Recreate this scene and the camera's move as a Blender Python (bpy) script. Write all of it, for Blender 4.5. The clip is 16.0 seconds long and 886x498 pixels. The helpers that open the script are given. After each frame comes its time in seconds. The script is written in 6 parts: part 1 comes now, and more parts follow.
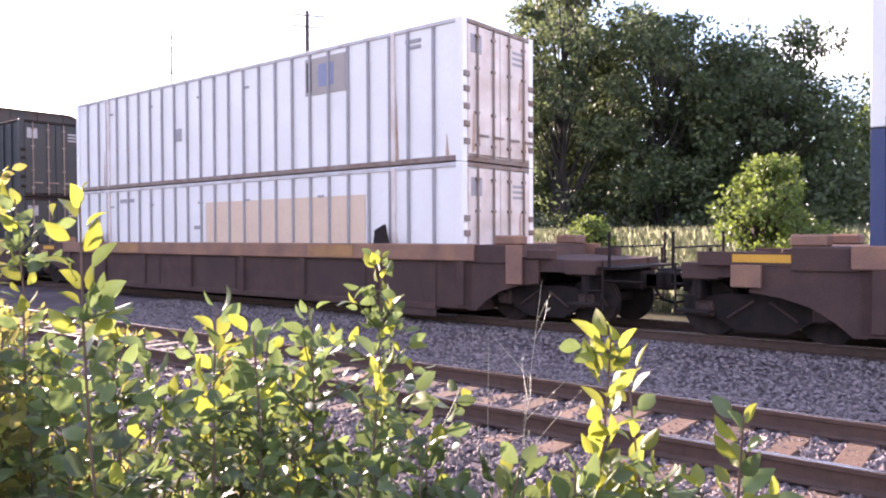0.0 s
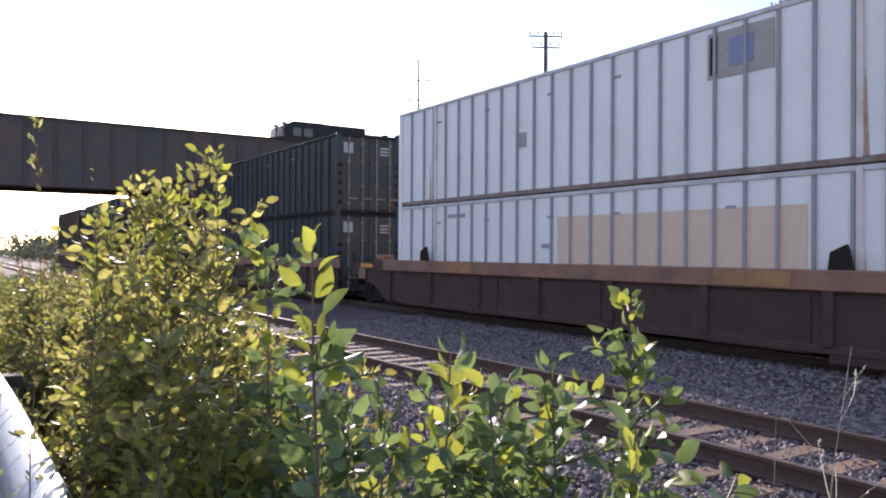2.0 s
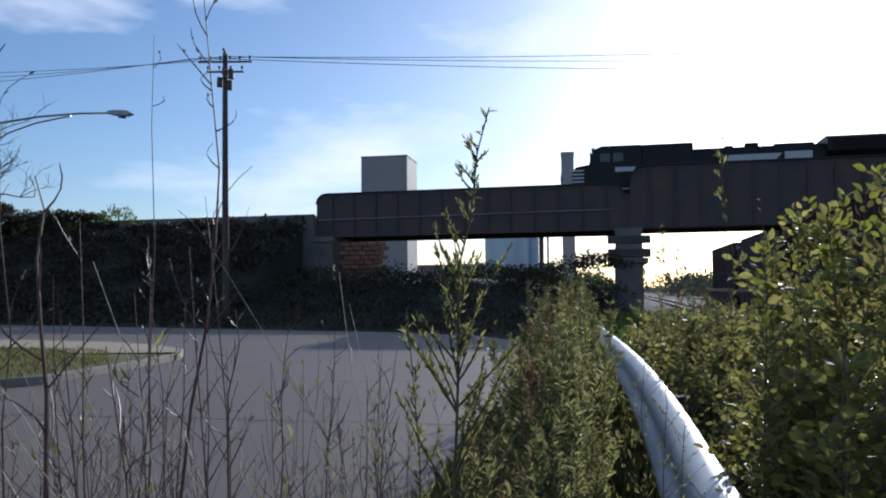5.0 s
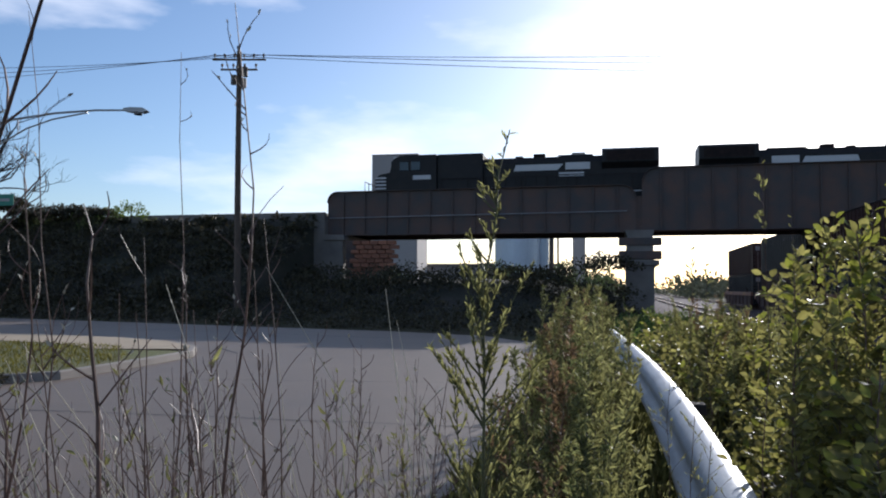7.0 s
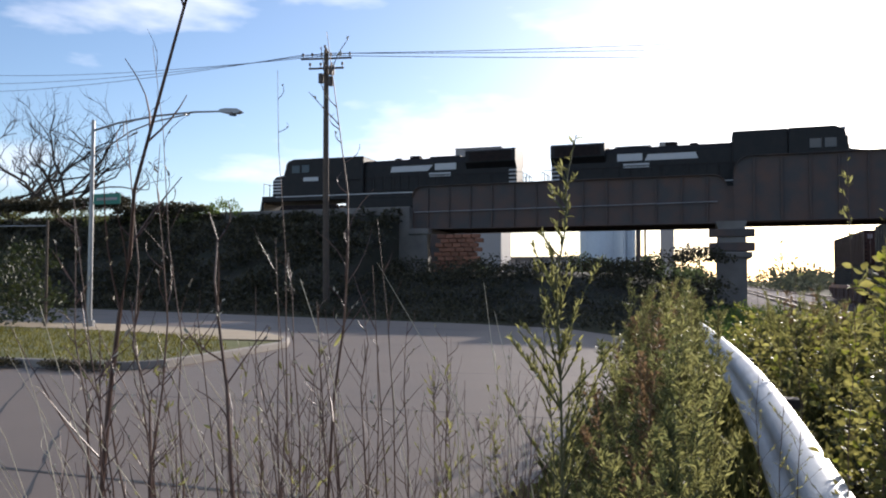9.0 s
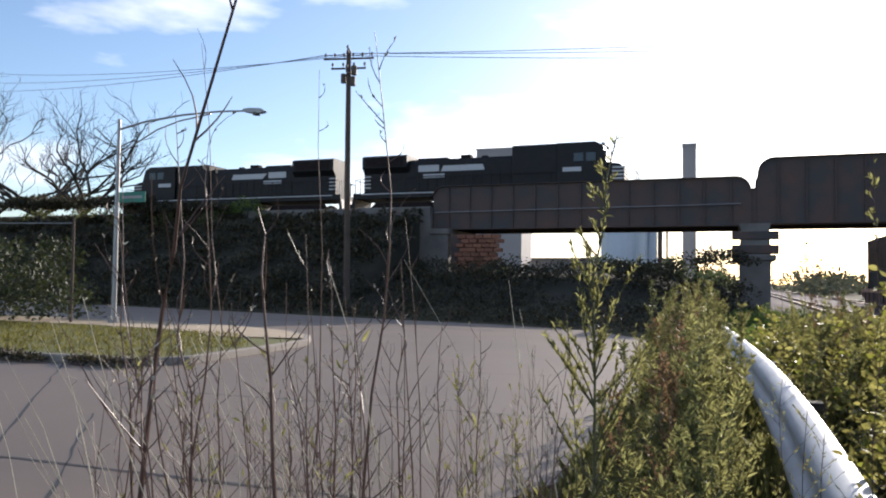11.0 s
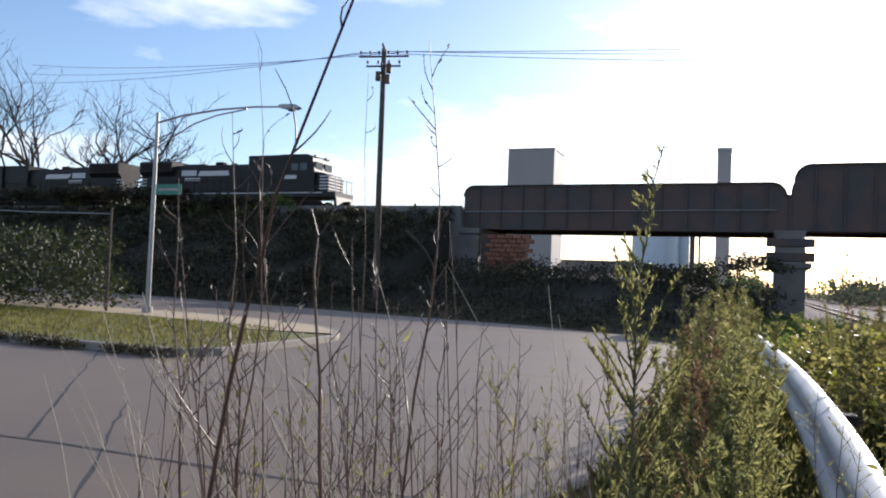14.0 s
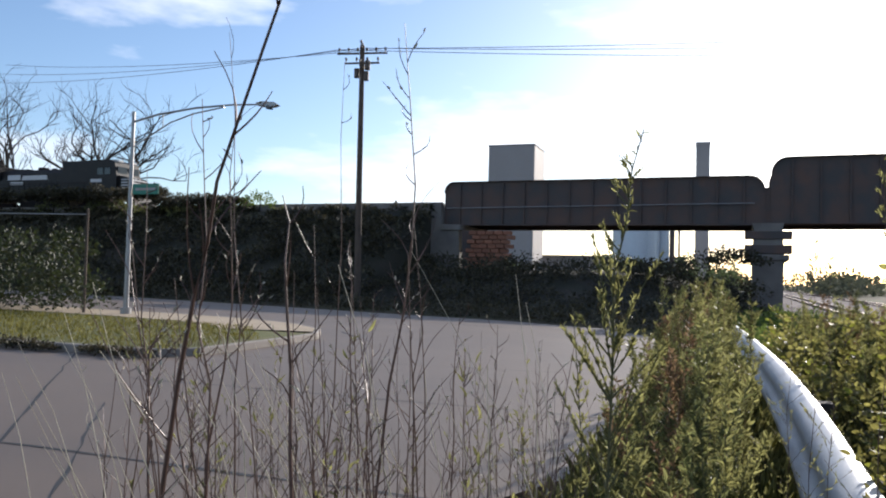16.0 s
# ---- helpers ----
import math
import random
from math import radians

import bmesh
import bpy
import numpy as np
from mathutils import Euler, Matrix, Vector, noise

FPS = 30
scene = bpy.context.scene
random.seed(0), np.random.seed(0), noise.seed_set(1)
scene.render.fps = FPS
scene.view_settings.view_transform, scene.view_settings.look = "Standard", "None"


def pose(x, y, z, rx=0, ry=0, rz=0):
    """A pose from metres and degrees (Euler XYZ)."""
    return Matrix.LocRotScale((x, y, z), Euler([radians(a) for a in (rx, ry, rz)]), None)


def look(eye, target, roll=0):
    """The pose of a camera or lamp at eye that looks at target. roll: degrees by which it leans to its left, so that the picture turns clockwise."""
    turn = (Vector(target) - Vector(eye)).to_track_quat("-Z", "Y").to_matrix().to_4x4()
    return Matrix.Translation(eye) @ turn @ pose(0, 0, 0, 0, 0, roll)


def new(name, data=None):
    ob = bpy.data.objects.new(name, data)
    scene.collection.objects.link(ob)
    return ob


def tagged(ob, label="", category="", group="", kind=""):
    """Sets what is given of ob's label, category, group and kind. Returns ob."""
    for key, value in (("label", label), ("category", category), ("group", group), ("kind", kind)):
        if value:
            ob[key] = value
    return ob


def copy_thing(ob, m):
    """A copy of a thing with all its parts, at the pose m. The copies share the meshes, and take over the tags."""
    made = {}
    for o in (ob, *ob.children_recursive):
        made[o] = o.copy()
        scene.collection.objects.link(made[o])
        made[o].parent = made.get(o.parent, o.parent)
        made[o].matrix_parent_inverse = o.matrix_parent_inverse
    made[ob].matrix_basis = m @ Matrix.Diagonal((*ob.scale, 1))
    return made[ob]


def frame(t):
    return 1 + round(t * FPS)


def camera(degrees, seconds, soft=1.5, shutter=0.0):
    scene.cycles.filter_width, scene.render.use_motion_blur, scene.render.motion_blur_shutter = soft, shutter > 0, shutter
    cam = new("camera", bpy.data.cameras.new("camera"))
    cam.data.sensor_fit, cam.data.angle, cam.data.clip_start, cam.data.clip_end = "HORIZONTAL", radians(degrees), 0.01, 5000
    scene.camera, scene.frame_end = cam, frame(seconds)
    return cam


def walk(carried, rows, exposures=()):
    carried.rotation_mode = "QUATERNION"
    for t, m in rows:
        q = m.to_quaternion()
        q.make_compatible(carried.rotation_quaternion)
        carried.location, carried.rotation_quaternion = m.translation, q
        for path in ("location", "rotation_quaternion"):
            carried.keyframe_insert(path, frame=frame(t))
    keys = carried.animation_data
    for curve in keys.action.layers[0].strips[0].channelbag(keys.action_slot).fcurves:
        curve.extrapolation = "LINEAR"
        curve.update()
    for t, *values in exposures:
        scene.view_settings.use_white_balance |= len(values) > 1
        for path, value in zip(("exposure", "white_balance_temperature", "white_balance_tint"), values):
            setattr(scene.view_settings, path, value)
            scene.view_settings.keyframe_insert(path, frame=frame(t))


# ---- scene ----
cam = camera(60.3, 16.0, soft=2.0)

# seconds, x, y, z, yaw, pitch, lean
ROWS = [
    (0.0, -0.006, 0.040, 1.601, -50.93, -1.12, -0.29),
    (0.5, 0.001, -0.001, 1.624, -50.91, -1.49, -0.20),
    (1.0, 0.024, -0.071, 1.626, -50.40, -1.48, 0.13),
    (1.5, 0.029, 0.027, 1.635, -50.40, -1.09, 0.62),
    (1.6, 0.011, 0.064, 1.642, -49.50, -0.97, 0.73),
    (1.7, 0.015, 0.115, 1.639, -46.84, -1.29, 0.85),
    (1.8, 0.035, 0.176, 1.655, -43.67, -1.12, -0.21),
    (1.9, 0.085, 0.192, 1.658, -38.57, -0.20, -1.34),
    (2.0, 0.130, 0.222, 1.654, -33.39, 0.25, 0.31),
    (2.1, 0.118, 0.265, 1.690, -30.05, 0.66, 1.42),
    (2.2, 0.112, 0.295, 1.660, -26.16, 1.18, 1.69),
    (2.5, 0.054, 0.298, 1.645, -11.63, 1.63, 3.34),
    (2.8, 0.062, 0.310, 1.628, -0.49, 6.18, 0.10),
    (3.0, 0.047, 0.323, 1.645, 4.97, 6.63, -1.48),
    (3.5, 0.050, 0.317, 1.627, 11.42, 3.39, -1.06),
    (4.0, 0.045, 0.258, 1.611, 9.90, 3.20, -0.61),
    (4.5, 0.062, 0.150, 1.595, 9.90, 3.18, -0.19),
    (5.0, 0.028, 0.143, 1.620, 12.28, 3.00, -0.53),
    (7.5, -0.049, 0.039, 1.667, 13.45, 2.87, 0.73),
    (8.0, -0.022, -0.018, 1.659, 17.35, 3.17, 0.76),
    (8.5, -0.035, -0.072, 1.670, 18.89, 3.59, 0.30),
    (9.0, -0.036, -0.089, 1.668, 19.25, 2.37, 0.19),
    (9.5, -0.029, -0.096, 1.661, 19.99, 2.48, -0.30),
    (10.0, -0.037, -0.122, 1.663, 20.52, 2.11, 0.01),
    (12.5, -0.044, -0.123, 1.657, 21.34, 2.85, 2.14),
    (13.0, -0.064, -0.171, 1.681, 22.58, 2.08, 2.12),
    (13.5, -0.060, -0.173, 1.673, 22.51, 2.12, 2.40),
    (14.0, -0.059, -0.166, 1.671, 22.96, 2.23, 2.30),
    (14.5, -0.047, -0.175, 1.667, 22.55, 2.22, 2.15),
    (15.0, -0.058, -0.144, 1.664, 21.49, 2.26, 1.78),
    (15.5, -0.048, -0.140, 1.664, 21.84, 2.13, 1.46),
    (16.0, -0.028, -0.127, 1.651, 21.60, 2.06, 1.50),
]


def carried(x, y, z, yaw, pitch, lean):
    a, b = radians(yaw), radians(pitch)
    eye = Vector((x, y, z))
    return look(eye, eye + Vector((-math.sin(a) * math.cos(b), math.cos(a) * math.cos(b), math.sin(b))), lean)


EXPOSURES = [(0.0, 2.65, 7100, 35), (1.7, 2.5, 7000, 32), (2.0, 1.6, 6500, 22), (2.5, 0.5, 6100, 12), (3.0, -0.8, 5350, 10), (3.5, -0.47, 5400, 10), (4.2, -0.1, 5450, 11), (5.0, 0.08, 5550, 12), (7.5, 0.42, 6000, 14), (8.5, 0.82, 6300, 15), (9.0, 0.72, 6400, 15), (10.0, 0.88, 6500, 15), (13.0, 0.88, 6450, 15), (16.0, 0.72, 6300, 14)]
walk(cam, [(r[0], carried(*r[1:])) for r in ROWS], EXPOSURES)

# ---- light ----
SUN_AZ, SUN_EL = 13.5, 18.5      # degrees clockwise from +y, and above the horizon
world = bpy.data.worlds.new("sky")
scene.world = world
world.use_nodes = True
wn, wl = world.node_tree.nodes, world.node_tree.links
wn.clear()
sky = wn.new("ShaderNodeTexSky")
sky.sky_type, sky.sun_disc = "NISHITA", False
sky.sun_elevation, sky.sun_rotation = radians(SUN_EL), radians(SUN_AZ)
sky.air_density, sky.dust_density, sky.ozone_density = 1.0, 0.8, 3.0
coords = wn.new("ShaderNodeTexCoord")
stretch = wn.new("ShaderNodeMapping")
stretch.inputs["Scale"].default_value, stretch.inputs["Location"].default_value = (1.5, 1.5, 5.0), (0.0, 0.0, -0.58)
wisps = wn.new("ShaderNodeTexNoise")
wisps.inputs["Scale"].default_value, wisps.inputs["Detail"].default_value = 1.7, 7
cover = wn.new("ShaderNodeValToRGB")
cover.color_ramp.elements[0].position, cover.color_ramp.elements[1].position = 0.53, 0.72
cloud_mix = wn.new("ShaderNodeMix")
cloud_mix.data_type = "RGBA"
cloud_mix.inputs["B"].default_value = (9.0, 9.0, 9.2, 1)
back = wn.new("ShaderNodeBackground")
back.inputs["Strength"].default_value = 0.11
wout = wn.new("ShaderNodeOutputWorld")
wl.new(coords.outputs["Generated"], stretch.inputs["Vector"])
wl.new(stretch.outputs["Vector"], wisps.inputs["Vector"])
wl.new(wisps.outputs["Fac"], cover.inputs["Fac"])
wl.new(cover.outputs["Color"], cloud_mix.inputs["Factor"])
wl.new(sky.outputs["Color"], cloud_mix.inputs["A"])
wl.new(cloud_mix.outputs["Result"], back.inputs["Color"])
wl.new(back.outputs["Background"], wout.inputs["Surface"])

sun = new("sun", bpy.data.lights.new("sun", "SUN"))
sun.data.energy, sun.data.angle, sun.data.color = 4.0, radians(0.6), (1.0, 0.93, 0.82)
_a, _e = radians(SUN_AZ), radians(SUN_EL)
sun.matrix_world = look((0, 0, 60), Vector((0, 0, 60)) - Vector((math.sin(_a) * math.cos(_e), math.cos(_a) * math.cos(_e), math.sin(_e))))


# ---- materials ----
def material(name, base, rough=0.8, metal=0.0, vary=0.25, scale=3.0, bump=0.2, fine=40.0, tint=None, stain=0.5, translucent=0.0, island=0.0, piece=0.0, gloss=0.5):
    """Two scales of colour variation, fine relief; tint: colour of blotches; translucent: share of light let through."""
    m = bpy.data.materials.new(name)
    m.use_nodes = True
    n, l = m.node_tree.nodes, m.node_tree.links
    bsdf, out = n["Principled BSDF"], n["Material Output"]
    bsdf.inputs["Roughness"].default_value, bsdf.inputs["Metallic"].default_value = rough, metal
    bsdf.inputs["Specular IOR Level"].default_value = gloss
    tc = n.new("ShaderNodeTexCoord")
    big, small = n.new("ShaderNodeTexNoise"), n.new("ShaderNodeTexNoise")
    for node, sc, det in ((big, scale, 5), (small, fine, 3)):
        node.inputs["Scale"].default_value, node.inputs["Detail"].default_value = sc, det
        l.new(tc.outputs["Object"], node.inputs["Vector"])
    ramp = n.new("ShaderNodeValToRGB")
    ramp.color_ramp.elements[0].position, ramp.color_ramp.elements[1].position = 0.35, 0.72
    l.new(big.outputs["Fac"], ramp.inputs["Fac"])
    other = tint or tuple(c * (1 - vary) for c in base)
    mix = n.new("ShaderNodeMix")
    mix.data_type = "RGBA"
    mix.inputs["A"].default_value, mix.inputs["B"].default_value = (*base, 1), (*other, 1)
    fac = n.new("ShaderNodeMath")
    fac.operation = "MULTIPLY"
    fac.inputs[1].default_value = stain if tint else 1.0
    l.new(ramp.outputs["Color"], fac.inputs[0])
    l.new(fac.outputs["Value"], mix.inputs["Factor"])
    value = n.new("ShaderNodeHueSaturation")
    grain = n.new("ShaderNodeMapRange")
    grain.inputs["To Min"].default_value, grain.inputs["To Max"].default_value = 1 - vary, 1 + vary
    l.new(small.outputs["Fac"], grain.inputs["Value"])
    last = grain.outputs["Result"]
    if island or piece:
        geo = n.new("ShaderNodeNewGeometry") if island else n.new("ShaderNodeObjectInfo")
        spread = n.new("ShaderNodeMapRange")
        k = island or piece
        spread.inputs["To Min"].default_value, spread.inputs["To Max"].default_value = 1 - k, 1 + k
        l.new(geo.outputs["Random Per Island" if island else "Random"], spread.inputs["Value"])
        times = n.new("ShaderNodeMath")
        times.operation = "MULTIPLY"
        l.new(last, times.inputs[0])
        l.new(spread.outputs["Result"], times.inputs[1])
        last = times.outputs["Value"]
    l.new(mix.outputs["Result"], value.inputs["Color"])
    l.new(last, value.inputs["Value"])
    l.new(value.outputs["Color"], bsdf.inputs["Base Color"])
    if bump:
        b = n.new("ShaderNodeBump")
        b.inputs["Strength"].default_value, b.inputs["Distance"].default_value = bump, 0.02
        l.new(small.outputs["Fac"], b.inputs["Height"])
        l.new(b.outputs["Normal"], bsdf.inputs["Normal"])
    if translucent:
        tr, add = n.new("ShaderNodeBsdfTranslucent"), n.new("ShaderNodeMixShader")
        warm = n.new("ShaderNodeHueSaturation")
        warm.inputs["Hue"].default_value, warm.inputs["Saturation"].default_value, warm.inputs["Value"].default_value = 0.485, 1.0, 1.7
        l.new(value.outputs["Color"], warm.inputs["Color"])
        l.new(warm.outputs["Color"], tr.inputs["Color"])
        add.inputs["Fac"].default_value = translucent
        l.new(bsdf.outputs["BSDF"], add.inputs[1])
        l.new(tr.outputs["BSDF"], add.inputs[2])
        l.new(add.outputs["Shader"], out.inputs["Surface"])
    return m


M_soil = material("soil", (0.065, 0.055, 0.035), 0.95, vary=0.4, scale=0.25, tint=(0.04, 0.05, 0.02), stain=0.8, fine=8, gloss=0.05)
M_concrete = material("road_concrete", (0.165, 0.122, 0.087), 0.55, vary=0.14, scale=0.35, tint=(0.122, 0.092, 0.069), stain=0.8, fine=60, bump=0.12, gloss=0.4)
M_joint = material("joint_tar", (0.03, 0.03, 0.03), 0.7, fine=20)
M_kerb = material("kerb_concrete", (0.25, 0.22, 0.19), 0.85, vary=0.15, scale=1.5, fine=50)
M_footway = material("footway_concrete", (0.40, 0.315, 0.21), 0.85, vary=0.12, scale=0.9, fine=40)
M_whiterail = material("container_rail", (0.55, 0.54, 0.55), 0.6, vary=0.12, scale=2.5, tint=(0.34, 0.27, 0.24), stain=0.8)
M_lawn = material("lawn", (0.10, 0.108, 0.018), 0.9, vary=0.35, scale=0.8, tint=(0.13, 0.11, 0.04), stain=0.7, fine=30, bump=0.8)
M_ballast = material("ballast", (0.125, 0.10, 0.105), 0.9, vary=0.45, scale=1.0, fine=22, bump=1.0, gloss=0.05)
M_stone = material("ballast_stone", (0.185, 0.15, 0.148), 0.85, vary=0.25, scale=6, island=0.5, bump=0.3, gloss=0.2)
M_tie = material("tie_wood", (0.125, 0.07, 0.046), 0.9, vary=0.35, scale=4, piece=0.35, fine=25, bump=0.5)
M_rail_side = material("rail_rust", (0.10, 0.055, 0.04), 0.8, vary=0.3, scale=8, fine=60)
M_rail_top = material("rail_bright", (0.50, 0.42, 0.39), 0.26, metal=0.95, vary=0.08, scale=10, bump=0.05)
M_white = material("container_white", (0.75, 0.725, 0.70), 0.5, vary=0.05, scale=0.9, tint=(0.62, 0.58, 0.55), stain=0.45, fine=12, bump=0.05)
M_post = material("container_post_grey", (0.30, 0.29, 0.31), 0.55, vary=0.15, scale=3, tint=(0.22, 0.16, 0.13), stain=0.6)
M_rustrail = material("rusty_rail", (0.24, 0.19, 0.17), 0.7, vary=0.25, scale=4, tint=(0.16, 0.08, 0.05), stain=0.9)
M_door = material("container_door", (0.69, 0.61, 0.57), 0.6, vary=0.12, scale=1.6, tint=(0.36, 0.24, 0.18), stain=0.6)
M_rust = material("rust_streak", (0.40, 0.23, 0.15), 0.8, vary=0.35, scale=5, tint=(0.55, 0.42, 0.35), stain=0.8)
M_dark = material("dark_steel", (0.016, 0.012, 0.012), 0.85, vary=0.3, scale=4, tint=(0.04, 0.025, 0.02), stain=0.6, gloss=0.2)
M_tan = material("tan_patch", (0.64, 0.47, 0.35), 0.65, vary=0.08, scale=2, fine=10, bump=0.03)
M_patch = material("brown_patch", (0.36, 0.31, 0.28), 0.65, vary=0.12, scale=3)
M_bluebar = material("blue_lettering", (0.21, 0.23, 0.34), 0.6, vary=0.15)
M_car = material("car_brown", (0.062, 0.036, 0.033), 0.85, vary=0.3, scale=2.0, tint=(0.11, 0.06, 0.045), stain=0.6, gloss=0.25)
M_sheet = material("car_sheet", (0.058, 0.034, 0.031), 0.8, vary=0.3, scale=1.6, tint=(0.085, 0.05, 0.04), stain=0.7, gloss=0.25)
M_chord = material("car_orange", (0.27, 0.135, 0.082), 0.75, vary=0.25, scale=1.4, tint=(0.15, 0.08, 0.065), stain=0.9)
M_yellow = material("yellow_stripe", (0.62, 0.30, 0.03), 0.6, vary=0.15)
M_faded = material("faded_orange", (0.36, 0.18, 0.07), 0.75, vary=0.25, scale=2.5, tint=(0.20, 0.10, 0.06), stain=0.8)
M_wheel = material("wheel_steel", (0.02, 0.014, 0.013), 0.75, vary=0.3, scale=6, tint=(0.06, 0.035, 0.028), stain=0.6, gloss=0.25)
M_boxbrown = material("container_brown", (0.06, 0.028, 0.022), 0.6, vary=0.2, scale=1.2, tint=(0.035, 0.02, 0.018), stain=0.7, gloss=0.3)
M_boxdark = material("container_dark", (0.028, 0.032, 0.036), 0.6, vary=0.2, scale=1.2, tint=(0.05, 0.045, 0.04), stain=0.6, gloss=0.3)
M_blue = material("container_blue", (0.03, 0.045, 0.12), 0.5, vary=0.15, scale=2)
M_loco = material("loco_black", (0.012, 0.012, 0.013), 0.5, vary=0.25, scale=2, tint=(0.025, 0.021, 0.019), stain=0.6, bump=0.05, gloss=0.25)
M_loco_white = material("loco_white", (0.52, 0.52, 0.52), 0.5, vary=0.06)
M_glass = material("dark_glass", (0.02, 0.025, 0.03), 0.08, vary=0.05, bump=0)
M_girder = material("girder_steel", (0.065, 0.058, 0.057), 0.75, vary=0.3, scale=0.8, tint=(0.13, 0.07, 0.05), stain=0.8, bump=0.3)
M_old_concrete = material("old_concrete", (0.20, 0.185, 0.17), 0.9, vary=0.18, scale=0.7, tint=(0.11, 0.10, 0.09), stain=0.9, bump=0.4)
M_crib = material("crib_brick", (0.30, 0.13, 0.08), 0.9, vary=0.25, scale=3, piece=0.25, bump=0.5)
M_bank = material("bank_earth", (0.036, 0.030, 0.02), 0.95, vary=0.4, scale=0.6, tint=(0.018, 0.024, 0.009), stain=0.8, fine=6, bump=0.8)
M_block = material("tower_cladding", (0.33, 0.305, 0.295), 0.7, vary=0.05, scale=0.15, tint=(0.28, 0.255, 0.245), stain=0.5, fine=2, bump=0.05)
M_silo = material("silo_steel", (0.55, 0.60, 0.66), 0.45, metal=0.3, vary=0.08, scale=0.2, fine=3, bump=0.05)
M_pole = material("pole_wood", (0.11, 0.08, 0.06), 0.9, vary=0.3, scale=2, fine=30, bump=0.4)
M_lamp_metal = material("lamp_aluminium", (0.33, 0.33, 0.33), 0.45, metal=0.6, vary=0.12, scale=3, bump=0.05)
M_insulator = material("insulator", (0.10, 0.075, 0.06), 0.6)
M_wire = material("wire", (0.03, 0.03, 0.035), 0.6, bump=0)
M_sign = material("sign_green", (0.01, 0.17, 0.12), 0.45, vary=0.05, bump=0)
M_galv = material("galvanised", (0.50, 0.53, 0.56), 0.5, metal=0.15, vary=0.14, scale=2.5, tint=(0.38, 0.40, 0.42), stain=0.8, bump=0.15)
M_postwood = material("rail_post", (0.07, 0.055, 0.045), 0.9, vary=0.3)
M_bark = material("bark", (0.042, 0.034, 0.03), 0.95, vary=0.35, scale=5, bump=0.6)
M_leaf_far = material("leaf_tree", (0.075, 0.104, 0.044), 0.55, vary=0.3, scale=0.4, island=0.5, translucent=0.42, bump=0)
# distance haze put into the leaf colour, greyer and paler than nearby leaves
M_leaf_hazed = material("leaf_hazed", (0.095, 0.105, 0.07), 0.8, vary=0.2, scale=0.05, island=0.25, translucent=0.2, bump=0, gloss=0.1)
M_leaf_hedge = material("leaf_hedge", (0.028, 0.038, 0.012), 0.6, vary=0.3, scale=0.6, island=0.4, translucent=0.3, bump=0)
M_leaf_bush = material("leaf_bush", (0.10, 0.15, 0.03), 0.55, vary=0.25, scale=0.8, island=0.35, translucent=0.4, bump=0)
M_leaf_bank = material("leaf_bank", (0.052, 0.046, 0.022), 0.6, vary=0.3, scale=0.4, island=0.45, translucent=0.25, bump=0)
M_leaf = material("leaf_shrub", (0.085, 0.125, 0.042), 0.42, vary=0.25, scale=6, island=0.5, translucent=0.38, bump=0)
# olive shrub leaf, brightened in base and translucency for the sun glare on it
M_leaf_sunny = material("leaf_olive_sunny", (0.165, 0.163, 0.045), 0.42, vary=0.25, scale=6, island=0.55, translucent=0.62, bump=0)
M_leaf_young = material("leaf_young", (0.18, 0.205, 0.032), 0.5, vary=0.15, scale=6, island=0.25, translucent=0.42, bump=0)
M_weed = material("leaf_weed", (0.155, 0.16, 0.058), 0.55, vary=0.25, scale=6, island=0.5, translucent=0.62, bump=0)
M_weed_dry = material("leaf_weed_dry", (0.17, 0.115, 0.055), 0.7, vary=0.25, scale=6, island=0.5, translucent=0.35, bump=0)
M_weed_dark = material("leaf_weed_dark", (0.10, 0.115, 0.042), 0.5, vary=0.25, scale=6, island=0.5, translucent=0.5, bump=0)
M_stem = material("stem_brown", (0.15, 0.082, 0.06), 0.5, vary=0.3, scale=10, island=0.3, bump=0.1)
M_stem_green = material("stem_green", (0.10, 0.10, 0.04), 0.7, vary=0.3, scale=10, bump=0.1)
# dry straw, raised in base colour to show sun catching thin twigs
M_straw = material("straw", (0.60, 0.53, 0.38), 0.6, vary=0.25, scale=6, bump=0.1)
M_blade = material("lawn_blade", (0.16, 0.15, 0.024), 0.8, vary=0.25, scale=0.6, island=0.35, translucent=0.3, bump=0)
M_grass = material("tall_grass", (0.27, 0.29, 0.17), 0.8, vary=0.25, scale=0.5, island=0.35, translucent=0.35, bump=0)


# ---- building helpers ----
def link(name, bm, mat, parent=None, label="", smooth=False):
    me = bpy.data.meshes.new(name)
    bm.normal_update()
    bm.to_mesh(me)
    bm.free()
    me.materials.append(mat)
    if smooth:
        me.shade_smooth()
    ob = new(name, me)
    if parent is not None:
        ob.parent = parent
    if label:
        tagged(ob, label)
    return ob


def part(name, bm, mat, parent, label="", smooth=False):
    return link(name, bm, mat, parent, label, smooth)


def again(name, ob, m, parent):
    """One more piece on the mesh of ob."""
    o = new(name, ob.data)
    o.parent = parent
    o.matrix_basis = m
    return o


def thing(name, label, category, m=None, group="", kind=""):
    ob = new(name)
    if m is not None:
        ob.matrix_basis = m
    return tagged(ob, label, category, group, kind)


